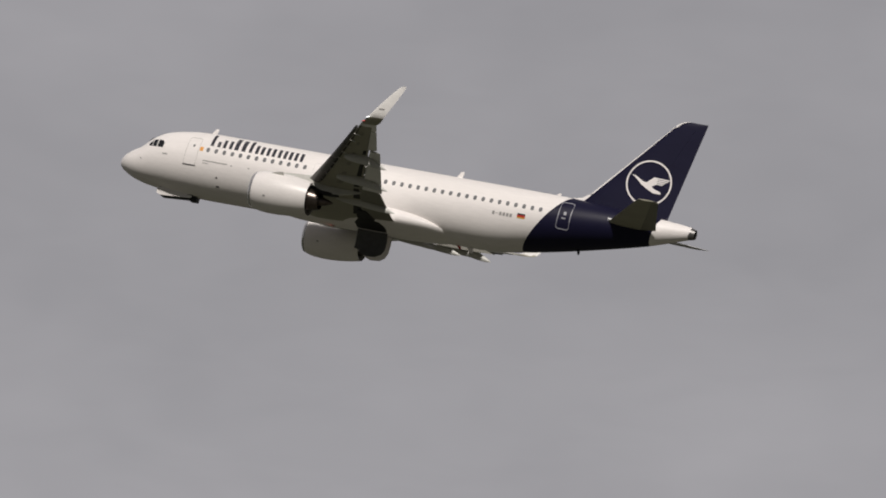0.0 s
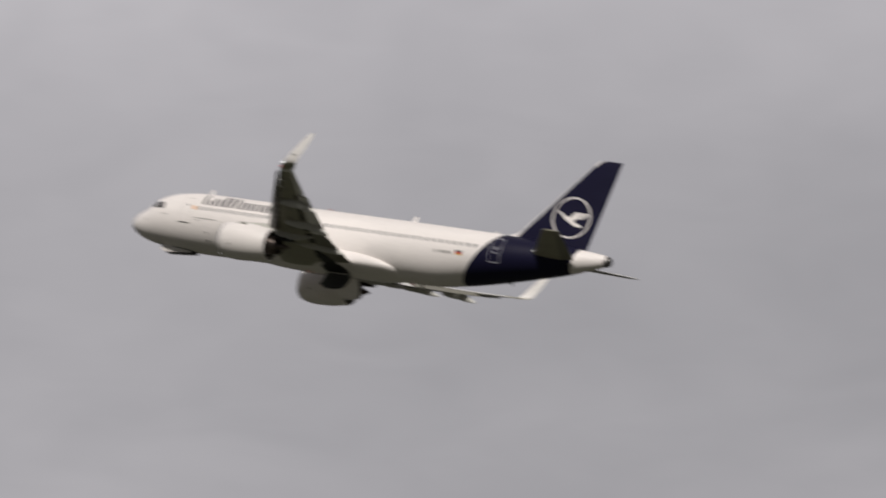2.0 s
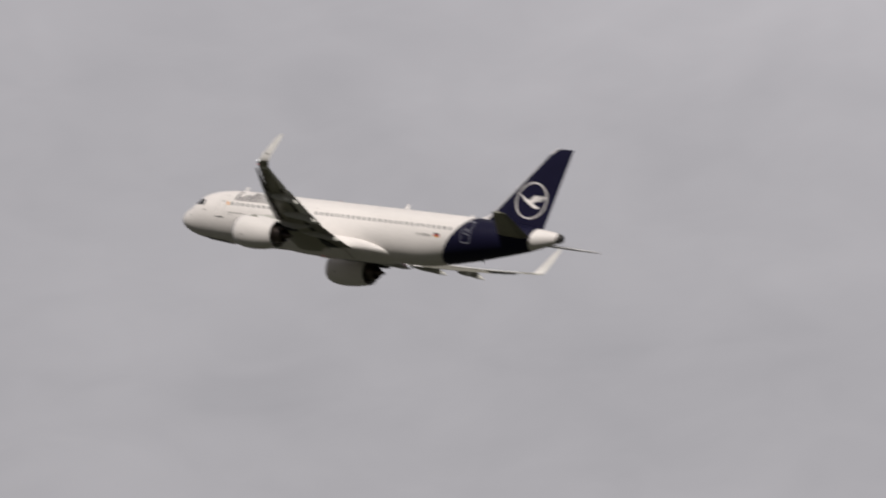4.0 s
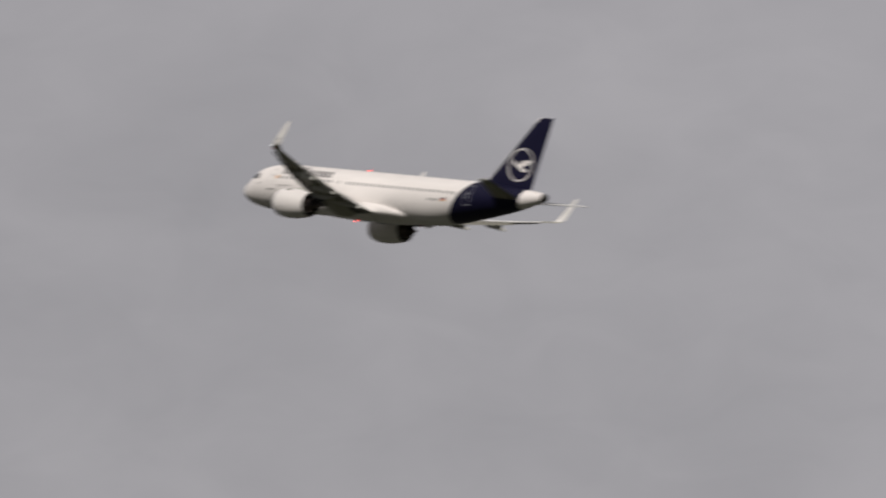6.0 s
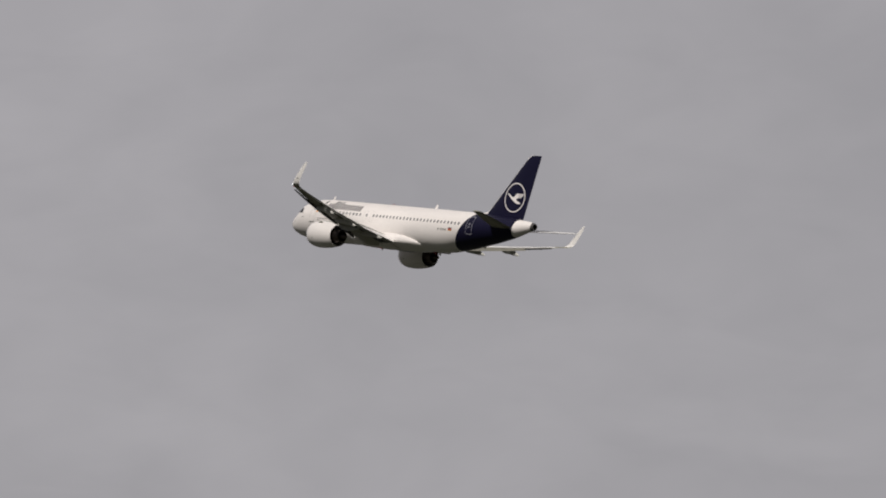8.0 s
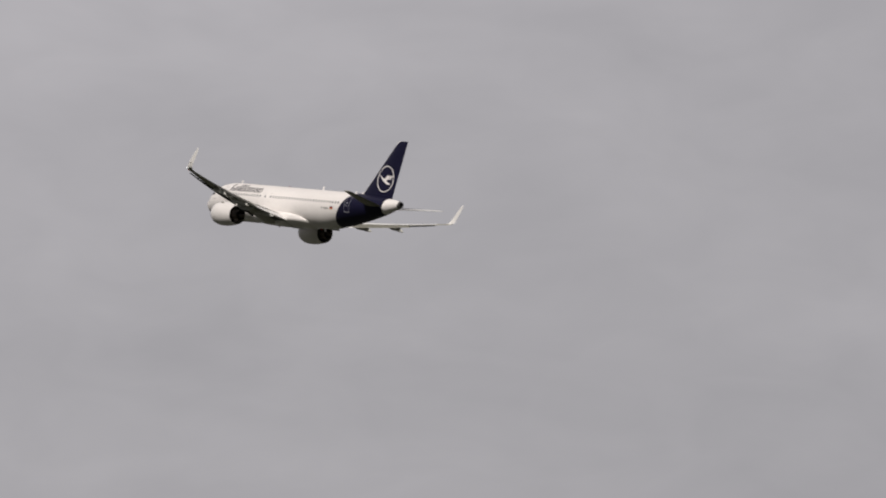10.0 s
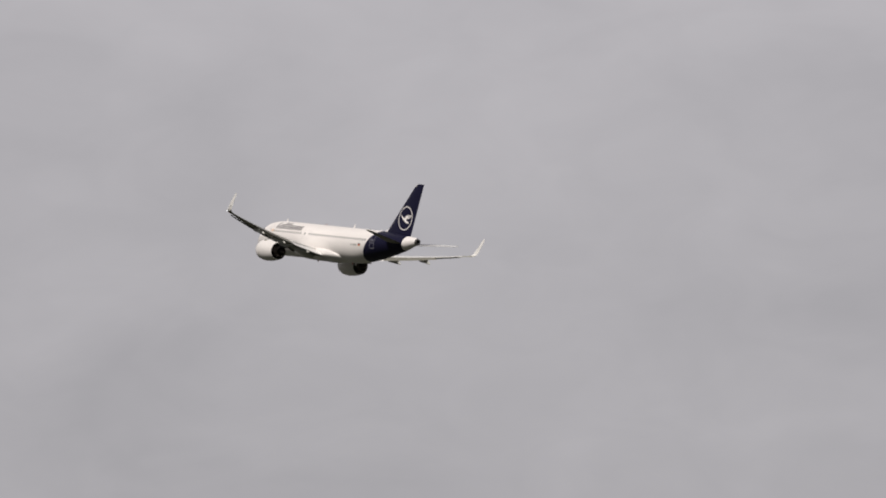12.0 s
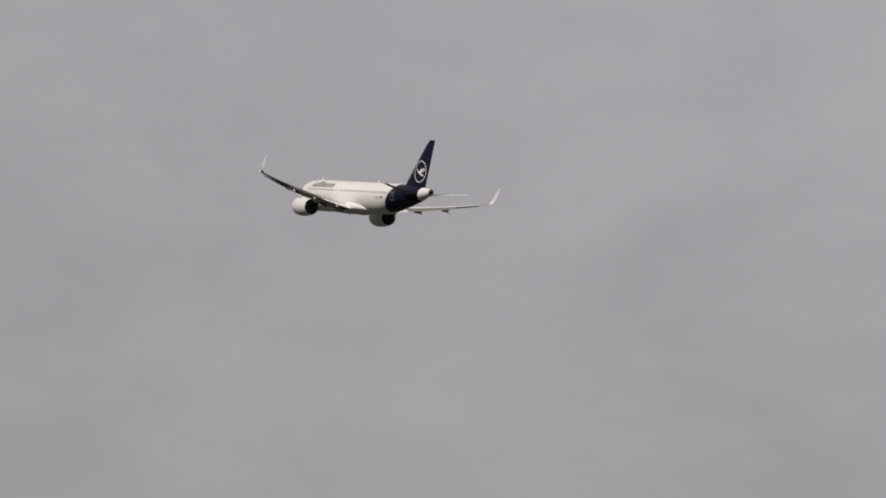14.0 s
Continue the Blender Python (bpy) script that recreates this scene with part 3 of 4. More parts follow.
def wings():
    for side in (1, -1):
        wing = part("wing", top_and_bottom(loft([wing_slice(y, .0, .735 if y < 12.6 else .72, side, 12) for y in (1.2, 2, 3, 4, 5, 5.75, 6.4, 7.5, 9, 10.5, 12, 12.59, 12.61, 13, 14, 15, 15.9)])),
                    [WING_GREY, WING_TOP_LIT], airliner, "swept grey wing")
        part("fixed_trailing_edge", top_and_bottom(loft([wing_slice(y, .7215, 1.0, side, 6) for y in (15.34, 15.6, 15.88)])), [WING_GREY, WING_TOP_LIT], wing)
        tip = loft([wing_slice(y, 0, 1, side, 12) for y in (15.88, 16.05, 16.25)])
        part("wing_tip", top_and_bottom(tip), [WING_GREY, WING_TOP_LIT], wing)
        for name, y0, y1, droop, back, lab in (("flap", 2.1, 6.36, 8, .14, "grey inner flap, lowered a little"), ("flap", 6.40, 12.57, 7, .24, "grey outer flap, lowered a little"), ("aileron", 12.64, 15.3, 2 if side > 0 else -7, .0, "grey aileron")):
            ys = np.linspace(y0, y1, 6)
            part(name, top_and_bottom(loft([wing_slice(y, .69 if back else .7215, 1.0, side, 6, back, -.05 if back else 0, droop) for y in ys])), [FLAP_GREY, WING_TOP_LIT], wing, lab)
        for y0, y1 in ((2.9, 5.0), (6.5, 8.6), (8.68, 10.85), (10.93, 13.4), (13.48, 16.05)):
            ys = np.linspace(y0, y1, 4)
            part("slat", loft([wing_slice(y, .0, .15, side, 6, -.27, -.15) for y in ys]), SLAT_METAL, wing, "dull grey slat, extended")
        for y0, y1 in ((3.6, 5.9), (6.6, 8.0), (8.1, 9.5), (9.6, 11.0), (11.1, 12.5)):
            def lid(y, u, h):
                c = wing_te(y) - wing_le(y)
                t = .14 - .035 * min(1, (y - 2) / 6)
                return at(wing_le(y) + u * c, y * side, wing_z(y) + c * (thick(u, t) * 1.05 + .012 * math.sin(math.pi * u)) - set_down(y) * u * c + h)
            part("spoiler", prism([(y0, .62), (y1, .62), (y1, .76), (y0, .76)], lambda y, u: lid(y, u, .0), lambda y, u: lid(y, u, .02)), WING_TOP_LIT, wing)
        def below(y, u, out):
            c, t = wing_te(y) - wing_le(y), .14 - .035 * min(1, (y - 2) / 6)
            return at(wing_le(y) + u * c, y * side, wing_z(y) - thick(u, t) * .85 * depth(y) * c - set_down(y) * u * c - out)

        def under_strip(name, y0, y1, u0, u1, mat, lab):
            n = max(2, int((y1 - y0) / .7))
            ys = np.linspace(y0, y1, n + 1)
            part(name, loft([[below(y, u0, -.02), below(y, u0, .012), below(y, u1, .012), below(y, u1, -.02)] for y in ys]), mat, wing, lab)
        # black strips on the underside paint in the shade of these slots
        for y0, y1 in ((2.4, 4.05), (4.7, 6.25), (6.55, 7.8), (8.4, 11.3), (11.9, 12.5)):
            under_strip("flap_cove_shade", y0, y1, .615, .700, BAY, "dark strip for the shaded slot before the flap")
        for y0, y1 in ((2.9, 5.0), (6.5, 8.6), (8.68, 10.85), (10.93, 13.4), (13.48, 16.05)):
            under_strip("slat_slot_shade", y0, y1, .085, .125, BAY, "dark strip for the shaded slot behind the slat")
        under_strip("aileron_seam", 12.7, 15.8, .708, .722, BAY, "thin dark hinge seam")
        under_strip("spar_seam", 6.6, 15.6, .30, .306, SEAM, "thin seam between wing panels")
        under_strip("spar_seam", 6.6, 12.4, .48, .486, SEAM, "thin seam between wing panels")
        for y in (7.0, 8.6, 10.2, 11.8, 13.4, 14.8):
            hatch = shell(rounded(.34, .43, y - .22, y + .22, .03), lambda u, v: below(v, u, -.01), lambda u, v: below(v, u, .008), 2)
            part("access_panel", hatch, FLAP_GREY, wing, "oval access panel")
        for k in range(13):
            y = 3.1 + k * .98
            if 5.0 < y < 6.4:
                continue
            track = loft([[at(wing_le(y) + u, (y + dy) * side, wing_z(y) - .10 - .22 * u + dz) for dy, dz in ((-.05, 0), (.05, 0), (.05, -.05), (-.05, -.05))] for u in (-.02, .25, .42)])
            part("slat_track", track, FAIRING, wing)
        for y, ln in ((4.35, 3.9), (8.1, 3.4), (11.6, 2.8)):
            te = wing_te(y) + .74
            rings = []
            for k in range(11):
                u = k / 10
                r = .22 * math.sin(math.pi * min(1, .06 + .94 * u) ** .8) ** .7 + .012
                s = te - ln * (1 - u)
                uc = (s - wing_le(y)) / (wing_te(y) - wing_le(y))
                z = wing_z(y) - .24 - set_down(y) * uc * (wing_te(y) - wing_le(y)) - .05 * u - max(0, uc - .72) * .6
                rings.append([at(s, y * side + r * .8 * math.cos(a), z + r * 1.35 * math.sin(a)) for a in np.linspace(0, math.tau, 11)[:-1]])
            part("flap_track_fairing", loft(rings), FAIRING, wing, "pale canoe-shaped flap track fairing")
        # cove shade painted at the root, before the inner flap, beside the wheel bay
        gap = lambda a, v, out: below(v, (a - wing_le(v)) / (wing_te(v) - wing_le(v)), .06 + max(0, a - 16.85) * .15 + out)
        bay = shell(dense([(16.6, 1.95), (17.75, 1.95), (17.60, 2.6), (17.45, 3.1), (16.95, 3.1), (16.7, 2.6)], .25), lambda a, v: gap(a, v, -.09), lambda a, v: gap(a, v, .01), 3)
        part("root_shade_patch", bay, BAY, wing, "dark patch for the shade by the wing root")
        # upturned wing tip
        rows = ((16.24, wing_z(16.24), wing_le(16.24), wing_te(16.24) - wing_le(16.24)), (16.62, 1.27, 20.68, 1.06), (16.92, 1.36, 20.90, 1.02), (17.12, 1.50, 21.10, .97),
                (17.22, 1.72, 21.28, .92), (17.27, 2.05, 21.53, .85), (17.31, 2.50, 21.88, .74), (17.34, 2.95, 22.24, .61), (17.36, 3.32, 22.55, .47), (17.37, 3.53, 22.76, .32), (17.38, 3.62, 22.95, .15))
        rings = []
        for i, (y, z, s, c) in enumerate(rows):
            a, b = rows[max(0, i - 1)], rows[min(len(rows) - 1, i + 1)]
            along = Vector((0, b[0] - a[0], b[1] - a[1])).normalized()
            norm = Vector((0, -along.z, along.y))
            ring = []
            for u, h in airfoil(0, 1, .09, 10):
                p = Vector((0, y, z)) + norm * h * c
                ring.append(at(s + u * c, p.y * side, p.z - .02 * c * u))
            rings.append(ring)
        bm = loft(rings)
        for f in bm.faces:
            f.material_index = int(f.calc_center_median().z < 1.43)
        shark = part("winglet", bm, [TIP_WHITE, WING_GREY], wing, "dull white upturned winglet")
        for name, s1, y1, z1, mat, lab in (("strobe_light", 20.98, 17.06, 1.42, LAMP_WHITE, "small white wing tip lamp"), ("navigation_light", 20.60, 16.55, 1.24, LAMP_PORT if side > 0 else LENS_CLEAR, "small coloured wing tip lamp")):
            lens = [[at(s1 - .05 + .3 * u, (y1 + .18 * u + r * math.cos(a)) * side, z1 + .05 * u + r * .7 * math.sin(a)) for a in np.linspace(0, math.tau, 9)[:-1]]
                    for u, r in ((0, .015), (.2, .05), (.6, .06), (1, .03))]
            part(name, loft(lens), mat, shark, lab)
        mark = prism([(21.72, 1.98), (22.06, 2.00), (22.06, 2.07), (21.72, 2.05)], lambda a, z: at(a, (17.26 + .09 * (z - 2) + .03) * side, z), lambda a, z: at(a, (17.26 + .09 * (z - 2) + .06) * side, z))
        part("winglet_marking", mark, SEAM, shark, "small dark marking")
        # flare of the wing into the body
        rings = []
        for s in np.linspace(11.6, 13.6, 6):
            r = .04 + .32 * math.sin((s - 11.6) / 2.0 * math.pi / 2)
            rings.append([at(s, side * (1.85 + .25 * (s - 11.6) / 2 + r * math.cos(a)), -1.15 + r * math.sin(a)) for a in np.linspace(0, math.tau, 11)[:-1]])
        part("wing_root_fillet", loft(rings), WHITE, wing)


wings()


# ---- engines ----
def revolve(profile, y, z, n=36, caps=False, squash=1.0):
    return loft([[at(s, y + r * math.cos(a), z + r * squash * math.sin(a)) for a in np.linspace(0, math.tau, n + 1)[:-1]] for s, r in profile], caps=caps)


def engines():
    zc = -1.95
    for side in (1, -1):
        y = 5.75 * side
        engine = new("engine")
        engine.parent = airliner
        tagged(engine, "white high-bypass jet engine under the wing")
        part("cowl", revolve(((11.17, 1.135), (11.35, 1.19), (11.7, 1.25), (12.2, 1.285), (12.8, 1.28), (13.5, 1.23), (14.2, 1.13), (14.70, 1.03), (14.70, 1.0), (14.3, 1.03), (13.6, 1.04), (13.0, 1.0)), y, zc), COWL, engine, "white engine cowl")
        part("inlet_lip", revolve(((11.6, .93), (11.3, .93), (11.10, .96), (11.0, 1.0), (10.97, 1.04), (11.01, 1.085), (11.17, 1.133)), y, zc), BARE, engine, "bare metal inlet lip")
        part("inlet_duct", revolve(((11.48, .925), (12.0, .92), (12.02, .30), (11.75, .25), (11.5, .12), (11.42, .01)), y, zc), SOOT, engine, "dark inlet with fan")
        for k in range(18):
            a = k * math.tau / 18
            lo = lambda r, w: at(11.92 + .12 * w, y + r * math.cos(a + .3 * w), zc + r * math.sin(a + .3 * w))
            hi = lambda r, w: lo(r, w) + Vector((.012, 0, 0))
            part("fan_blade", prism([(.27, -.4), (.9, -.55), (.9, .55), (.27, .4)], lo, hi), SLAT_METAL, engine)
        part("duct_wall", revolve(((13.02, .995), (13.02, .70), (13.6, .74), (14.2, .76)), y, zc), SOOT, engine, "sooty bypass duct")
        part("core_cowl", revolve(((13.9, .77), (14.4, .74), (14.9, .66), (15.35, .55), (15.35, .51), (14.9, .50)), y, zc), HOT, engine, "heat-stained core nozzle")
        part("exhaust_plug", revolve(((14.9, .50), (14.95, .34), (15.4, .30), (15.8, .19), (16.1, .08), (16.2, .01)), y, zc), HOT, engine, "dark exhaust plug")
        # pylon
        rings = []
        for s, zb, zt, w in ((11.9, -.72, -.67, .05), (12.5, -.76, -.60, .11), (13.4, -.82, -.52, .16), (14.4, -.92, -.46, .20), (15.4, -1.35, -.80, .21), (16.2, -1.42, -.85, .17), (17.0, -1.25, -.9, .10), (17.8, -1.05, -.9, .03)):
            rings.append([at(s, y + w * dy, zb + (zt - zb) * u) for dy, u in ((1, 0), (1, .5), (.8, .9), (0, 1), (-.8, .9), (-1, .5), (-1, 0), (0, -.06))])
        pylon = part("pylon", loft(rings), FAIRING, engine, "grey engine pylon")
        part("heat_shield", loft([[at(s, y + w * dy, z0 + dz) for dy, dz in ((1, 0), (1, -.2), (-1, -.2), (-1, 0))] for s, z0, w in ((14.6, -1.05, .215), (15.3, -1.30, .215), (15.9, -1.34, .19), (16.4, -1.30, .14))]), SOOT, pylon, "dark heat shield")
        # vortex strake high on each flank
        for k in (1, -1):
            ray = lambda a, h, w: at(a, y + k * ((1.22 + h) * math.cos(.95) - w * math.sin(.95)), zc + (1.22 + h) * math.sin(.95) + w * math.cos(.95))
            st = prism([(11.95, 0), (12.95, 0), (12.88, .26), (12.50, .22)], lambda a, h: ray(a, h, -.015), lambda a, h: ray(a, h, .015))
            part("strake", st, FAIRING, engine)
        for k in (1, -1):
            spot = loft([[at(12.02 + .20 * u, y + k * r * math.cos(a), zc + r * math.sin(a)) for a in (-.44, -.40, -.36)] for r, u in ((1.262, 0), (1.290, .3), (1.293, .7), (1.27, 1))], closed=False)
            part("cowl_marking", spot, SEAM, engine, "small brown marking")


engines()


# ---- tail ----
def fin_le(z):
    return 31.79 + (z - 4.4) * .848


def fin_te(z):
    return 35.50 + (z - 2.0) * .183


def fin_half(s, z):
    c = fin_te(z) - fin_le(z)
    return thick((s - fin_le(z)) / c, .10) * c


def fin_slice(z, u0, u1, n=10, k=1.0):
    c = fin_te(z) - fin_le(z)
    us = [u0 + (u1 - u0) * (.5 - .5 * math.cos(math.pi * i / n)) for i in range(n + 1)]
    return [at(fin_le(z) + u * c, thick(u, .10) * c * k, z) for u in us] + [at(fin_le(z) + u * c, -thick(u, .10) * c * k, z) for u in us[::-1]]


def fin():
    zs = (1.5, 2.2, 3, 4, 5, 6, 7, 7.6)
    tailfin = part("vertical_stabilizer", loft([fin_slice(z, .035, .68) for z in zs]), NAVY, airliner, "navy tail fin with a white emblem")
    part("rudder", loft([fin_slice(z, .682, 1.0, 6) for z in (1.7, 2.2, 3, 4, 5, 6, 7, 7.6)]), NAVY, tailfin)
    part("leading_edge", loft([fin_slice(z, 0, .035, 4) for z in (2.6, 3, 4, 5, 6, 7, 7.6)]), WHITE, tailfin, "white leading edge strip")
    cap = []
    for z, cut, k in ((7.6, 0, 1), (7.80, .02, .97), (7.95, .07, .85), (8.03, .15, .6), (8.07, .26, .2)):
        cap.append(fin_slice(z, cut, 1.0, 10, k))
    bm = loft(cap)
    for f in bm.faces:
        c = f.calc_center_median()
        f.material_index = int(17 - c.x < fin_le(c.z) + .20 + .9 * max(0, c.z - 7.75))
    part("fin_cap", bm, [NAVY, WHITE], tailfin, "navy fin tip with a white front edge")
    # fillet from the cabin roof up to the fin
    rings = []
    for s, z, w in ((28.6, 2.03, .04), (29.2, 2.12, .10), (29.8, 2.28, .13), (30.3, 2.62, .13), (30.7, 3.02, .12)):
        rings.append([at(s, 0, z)] + [at(s + .05, w * k, z - .1 - .25 * abs(k)) for k in (.5, 1)] + [at(s + .1, w * 1.2, 1.7), at(s + .1, -w * 1.2, 1.7)] + [at(s + .05, w * k, z - .1 - .25 * abs(k)) for k in (-1, -.5)])
    part("dorsal_fillet", loft(rings), [WHITE], tailfin, "white fillet before the fin")
    # emblem: a ring with a plain bird-like figure of flat shapes
    s0, z0 = 33.80, 3.86
    for side in (1, -1):
        def on(s, z, out):
            return at(s, side * (fin_half(s, z) + out), z)

        def plate(name, line, lab):
            line = dense([(a + .08, b + .04) for a, b in line], .12)
            part(name, prism(line, lambda s, z: on(s, z, -.01), lambda s, z: on(s, z, .016)), WHITE, tailfin, lab)
        n = 56
        bm = bmesh.new()
        rows = []
        for k in range(n):
            a = k * math.tau / n
            rows.append([bm.verts.new(on(s0 + r * math.cos(a), z0 + r * math.sin(a), o)) for r, o in ((1.435, .016), (1.335, .016), (1.335, -.01), (1.435, -.01))])
        for k in range(n):
            a, b = rows[k], rows[(k + 1) % n]
            for i in range(4):
                bm.faces.new((a[i], a[(i + 1) % 4], b[(i + 1) % 4], b[i]))
        part("emblem_ring", bm, WHITE, tailfin, "thin white ring")
        plate("emblem_body", [(32.54, 4.20), (32.84, 4.14), (33.36, 3.86), (33.74, 3.84), (34.08, 3.52), (34.54, 3.38), (34.60, 3.24), (34.10, 3.24), (33.66, 3.44), (33.26, 3.66), (32.88, 3.98)], "white slender flat shape")
        plate("emblem_wing", [(33.56, 3.82), (33.98, 4.24), (34.20, 4.22), (34.20, 3.80), (33.92, 3.62)], "white flat wing root")
        for k in range(4):
            z1, end = 4.23 - .112 * k, 34.98 - .12 * k
            plate("emblem_feather", [(34.18, z1 - .085), (34.18, z1 - .005), (end + .04, z1 - .02), (end - .06, z1 - .10)], "white flat wing stripe")


def tailplanes():
    for side in (1, -1):
        def cut(y, u0, u1, n=8):
            le = 31.75 + (y - .6) * .640
            te = 35.10 + (y - .6) * .275
            c = te - le
            z = .78 + .150 * (y - .8)
            return [at(le + u * c, y * side, z + h * c * .95) for u, h in airfoil(u0, u1, .095, n)]
        ys = (.3, .8, 1.6, 2.6, 3.6, 4.6, 5.6, 6.0)
        plane = part("horizontal_stabilizer", top_and_bottom(loft([cut(y, 0, .70) for y in ys])), [WING_GREY, WING_TOP_LIT], airliner, "grey tailplane")
        part("elevator", top_and_bottom(loft([cut(y, .702, 1.0, 5) for y in (1.0, 2, 3, 4, 5, 5.95)])), [FLAP_GREY, WING_TOP_LIT], plane)
        tip = []
        for y, k in ((6.0, 1), (6.08, .93), (6.13, .80)):
            ring = cut(y, 0, 1)
            mid = sum(ring, Vector()) / len(ring)
            tip.append([mid + Vector(((p.x - mid.x) * k, 0, (p.z - mid.z) * k * k)) for p in ring])
        part("tip_cap", loft(tip), WING_GREY, plane)


fin()
tailplanes()


# ---- undercarriage doors ----
def hinged_plate(name, line, mats, label, parent):
    """A slightly bowed door in its own space: u along the hinge to the tail, v away from the hinge."""
    bm = bmesh.new()
    lo = [bm.verts.new((-u, v, -.05 * math.sin(math.pi * min(1, v / 1.4)))) for u, v in line]
    hi = [bm.verts.new((-u, v, .05 - .05 * math.sin(math.pi * min(1, v / 1.4)))) for u, v in line]
    bm.faces.new(lo[::-1])
    top = bm.faces.new(hi)
    top.material_index = 1
    for i in range(len(lo)):
        j = (i + 1) % len(lo)
        bm.faces.new((lo[i], lo[j], hi[j], hi[i]))
    ob = part(name, bm, mats, parent, label, smooth=0)
    return ob


nose_doors, main_doors = [], []
for side in (1, -1):
    line = [(0, 0), (2.3, 0), (2.3, .47), (2.15, .51), (.25, .49), (0, .38)]
    d = hinged_plate("nose_gear_door", [(u, v * -side) for u, v in line], [WHITE, DOOR_IN], "white nose gear door", airliner)
    nose_doors.append((side, d))
    hinge = at(16.2, side * .50, fairing_low(17, .50) - .03)
    line = dense([(16.3, .50), (18.25, .50), (18.32, 1.0), (18.30, 1.50), (18.14, 1.82), (17.8, 2.0), (17.2, 2.04), (16.75, 1.90), (16.62, 1.72), (16.32, 1.68)], .25)
    under = lambda s, y: at(s, y * side, fairing_low(s, y) - .05) - hinge
    above = lambda s, y: at(s, y * side, fairing_low(s, y) - .025) - hinge
    bm = shell(line, above, under)
    shut = len(bm.faces)
    inner = shell(line, under, above)
    scrap = bpy.data.meshes.new("door_inside")
    inner.to_mesh(scrap)
    inner.free()
    bm.from_mesh(scrap)
    bm.faces.ensure_lookup_table()
    for f in bm.faces[shut:]:
        f.material_index = 1
    d = part("main_gear_door", bm, [WHITE, DOOR_IN], airliner, "main gear door, dark on its inside")
    d["hinge"] = list(hinge)
    main_doors.append((side, d))
    # wells behind the doors: flush plates, near black in place of the depth's shade
    line = dense([(16.3, .56), (18.2, .56), (18.3, 1.0), (18.24, 1.40), (17.98, 1.72), (17.3, 1.90), (16.6, 1.82), (16.3, 1.40)], .25)
    well = shell(line, lambda s, y: at(s, y * side, fairing_low(s, y) + .05), lambda s, y: at(s, y * side, fairing_low(s, y) - .012))
    part("wheel_well", well, BAY, airliner, "dark main wheel well")
# dark flank patch from the wells up to the wing, cavity shade as colour
for side in (1, -1):
    flank = [(16.35, -70), (18.05, -70), (17.95, -50), (17.70, -32), (17.55, -12), (17.00, -12), (16.75, -32), (16.45, -50)]
    bm = shell(dense(flank, 4.0), lambda a, v: fairing_at(a, v, -.03), lambda a, v: fairing_at(a, v, .008), 3)
    for v in bm.verts:
        v.co.y *= side
    part("root_shade_patch", bm, BAY, airliner, "dark patch for the shade by the wing root")
# another flush plate, its black stands for the shade inside the nose well
nose_well = prism([(2.95, -.42), (5.2, -.42), (5.2, .42), (2.95, .42)], lambda s, y: at(s, y, BOT(s) + .1), lambda s, y: at(s, y, BOT(s) - .006))
part("nose_wheel_well", nose_well, BAY, airliner, "dark nose wheel well")
leg_door = prism([(5.05, -.06), (5.50, -.06), (5.50, .06), (5.05, .06)], lambda s, y: at(s, y * 5, -1.95), lambda s, y: at(s, y * 4, -2.30))
leg_door_ob = part("leg_door", leg_door, BAY, airliner, "dark nose leg door")


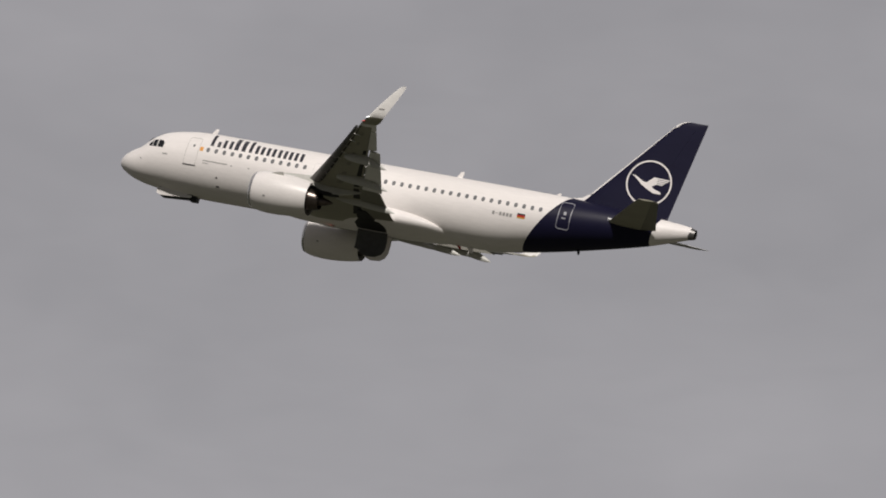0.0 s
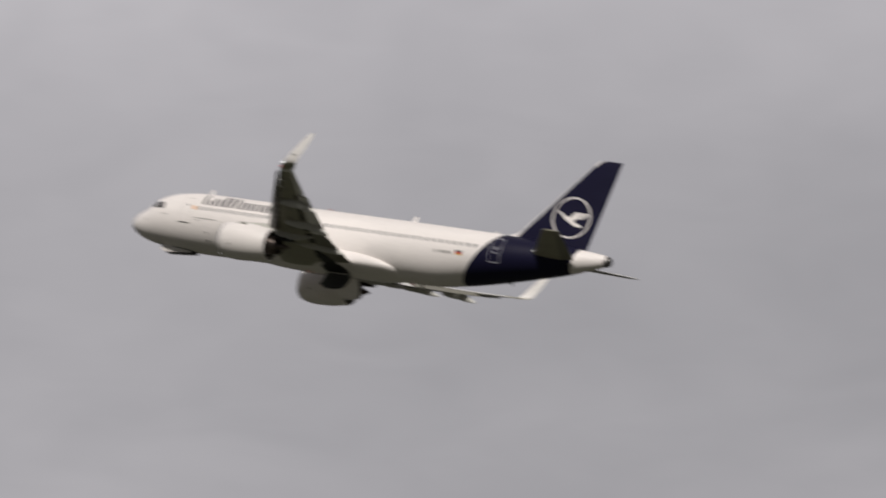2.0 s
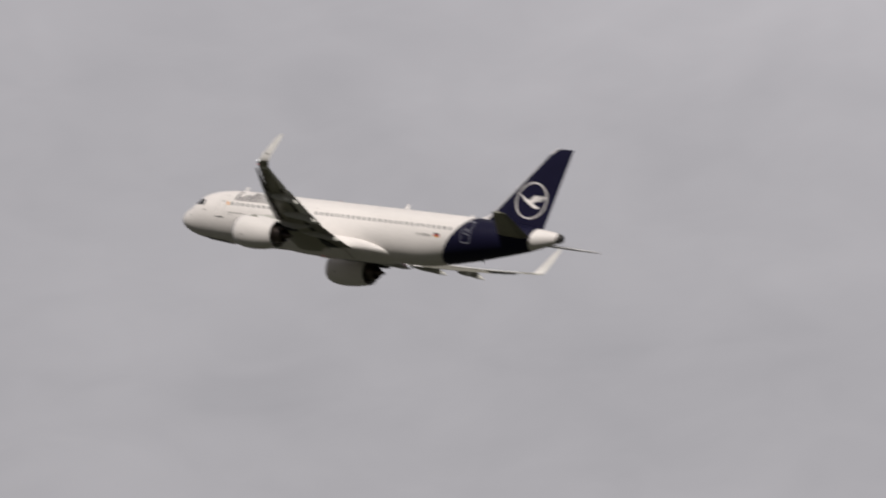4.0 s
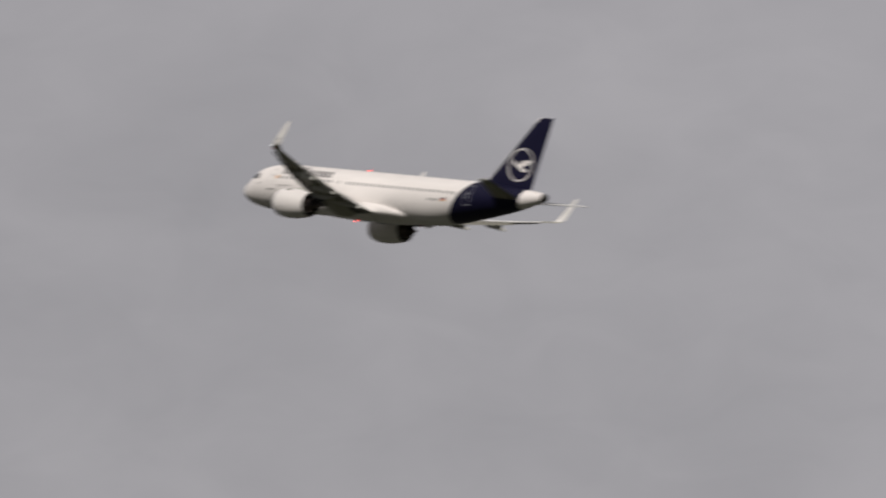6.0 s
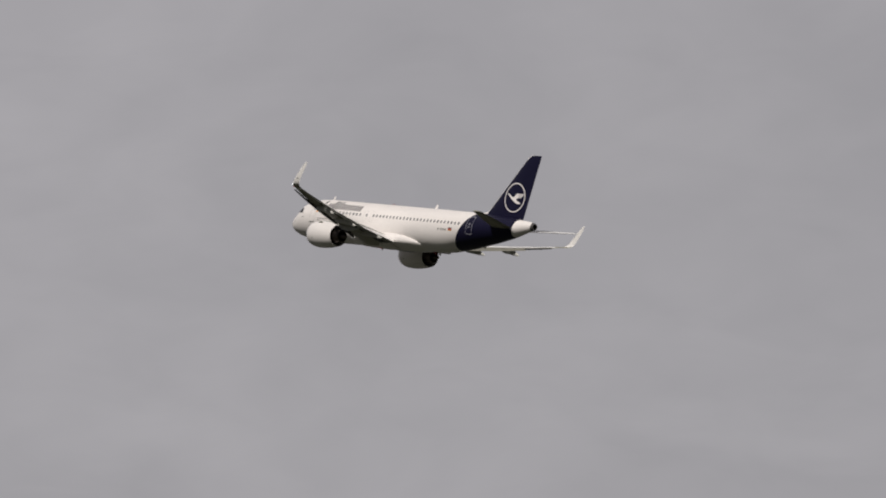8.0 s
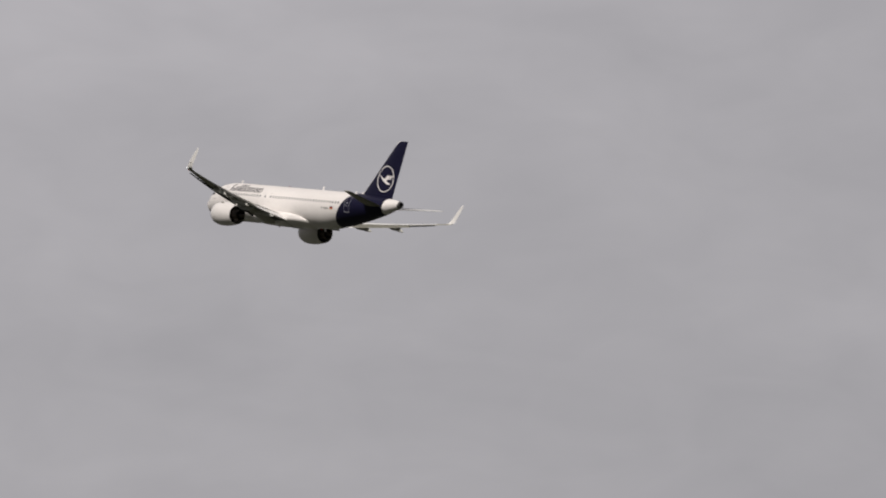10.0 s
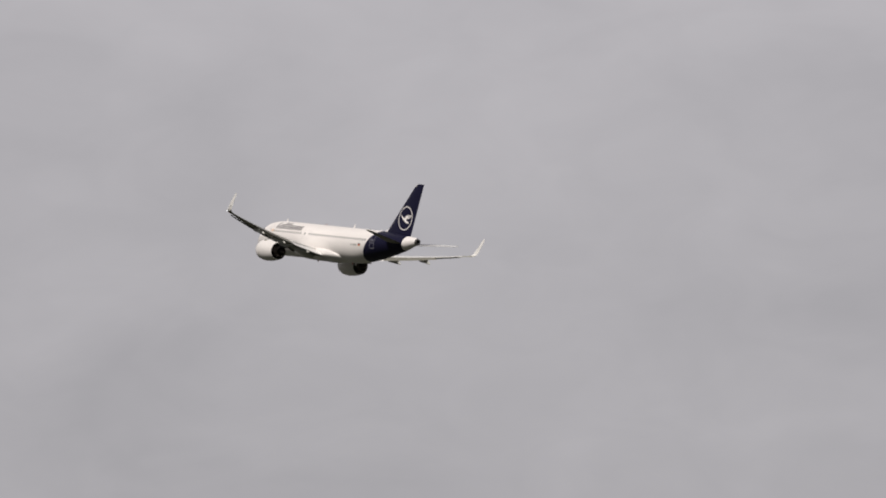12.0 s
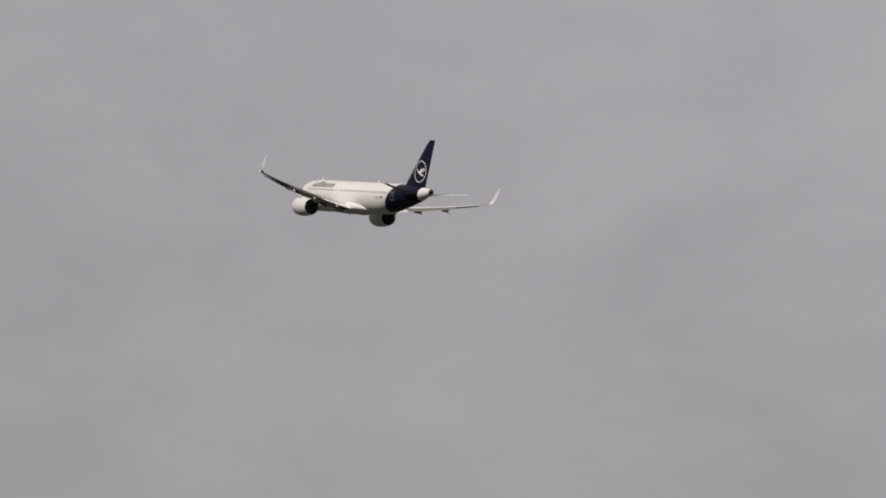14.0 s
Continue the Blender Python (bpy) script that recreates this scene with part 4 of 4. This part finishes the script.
# ---- motion ----
def motions():
    walk(airliner, [flight(*row) for row in (
        (0.0, -3.95, 765.35, 138.65, -72.917, 12.714, 4.439),
        (0.5, -40.78, 780.88, 143.65, -72.419, 12.403, 4.790),
        (1.0, -77.56, 796.85, 148.48, -71.941, 12.112, 5.203),
        (1.5, -114.27, 813.21, 153.18, -71.413, 11.912, 5.886),
        (2.0, -150.89, 829.95, 157.77, -70.684, 11.857, 6.208),
        (2.5, -187.40, 847.14, 162.30, -69.956, 11.772, 6.555),
        (3.0, -223.78, 864.79, 166.78, -69.364, 11.704, 6.701),
        (3.5, -260.06, 882.82, 171.24, -69.022, 11.679, 6.705),
        (4.0, -296.25, 901.18, 175.66, -68.733, 11.658, 6.333),
        (4.5, -332.38, 919.82, 180.03, -68.505, 11.630, 5.764),
        (5.0, -368.44, 938.69, 184.35, -68.333, 11.586, 5.156),
        (5.5, -404.49, 957.77, 188.60, -68.203, 11.519, 4.644),
        (6.0, -440.49, 977.00, 192.76, -68.008, 11.380, 4.339),
        (6.5, -476.49, 996.35, 196.84, -67.987, 11.278, 4.328),
        (7.0, -512.49, 1015.80, 200.84, -67.810, 11.148, 4.299),
        (7.5, -548.50, 1035.31, 204.75, -67.587, 10.948, 4.037),
        (8.0, -584.49, 1054.88, 208.58, -67.415, 10.780, 4.000),
        (8.5, -620.48, 1074.54, 212.32, -67.202, 10.644, 3.717),
        (9.0, -656.44, 1094.34, 216.00, -66.880, 10.565, 3.896),
        (9.5, -692.38, 1114.32, 219.64, -66.497, 10.528, 4.353),
        (10.0, -728.27, 1134.49, 223.26, -66.092, 10.525, 4.915),
        (10.5, -764.11, 1154.86, 226.90, -65.721, 10.544, 5.435),
        (11.0, -799.91, 1175.41, 230.55, -65.459, 10.576, 5.790),
        (11.5, -835.70, 1196.06, 234.24, -65.506, 10.595, 5.801),
        (12.0, -871.48, 1216.80, 237.93, -65.778, 10.578, 4.277),
        (12.5, -907.29, 1237.60, 241.58, -66.008, 10.437, 1.968),
        (13.0, -943.13, 1258.45, 245.10, -65.968, 10.128, 1.103),
        (13.5, -979.01, 1279.38, 248.43, -65.651, 9.640, 1.741),
        (14.0, -1014.93, 1300.38, 251.52, -65.219, 9.063, 3.237),
    )])
    slope = 4.5  # the belly rises towards the nose
    for side, d in nose_doors:
        def hang(a):
            return Matrix.Translation(at(2.85, side * .46, -1.81)) @ pose(0, 0, 0, 0, slope, 0) @ pose(0, 0, 0, side * a, 0, 0)
        walk(d, [(t, hang(a)) for t, a in ((0, 88), (.5, 88), (1.0, 88), (1.5, 88), (1.8, 87), (2.0, 80), (2.2, 58), (2.4, 26), (2.6, 5), (2.75, 0), (14, 0))])
    for side, d in main_doors:
        def drop(a):
            return Matrix.Translation(Vector(d["hinge"])) @ pose(0, 0, 0, -side * a, 0, 0)
        walk(d, [(t, drop(a)) for t, a in ((0, 108), (.4, 108), (.8, 108), (1.2, 108), (1.6, 106), (1.75, 100), (1.9, 86), (2.1, 56), (2.3, 24), (2.5, 4), (2.6, 0), (14, 0))])
    # the beacons swing round and flash towards the airfield about once a second
    facing = curve_through((0, 3, 6, 8.5, 12.5, 14), (108, 122, 136, 140, 150, 152))
    turns = [(0, facing(0) - 110)]
    for k, t in enumerate((.5, 1.6, 2.69, 3.78, 4.87, 5.98, 7.08, 8.17, 9.24, 10.32, 11.40, 12.50, 13.58)):
        turns += [(t + dt, facing(t) + 360 * k + da) for dt, da in ((-.25, -115), (-.075, -86), (0, 0), (.075, 86), (.25, 115), (.35, 145))]
    turns.append((14, facing(14) + 360 * 12 + 150))
    for lamp, place in beacon_lamps:
        walk(lamp, [(t, Matrix.Translation(place) @ pose(0, 0, 0, 0, 0, a)) for t, a in turns])
    walk(leg_door_ob, [(t, pose(0, 0, h)) for t, h in ((0, 0), (1.6, 0), (2.4, .32), (14, .32))])


motions()
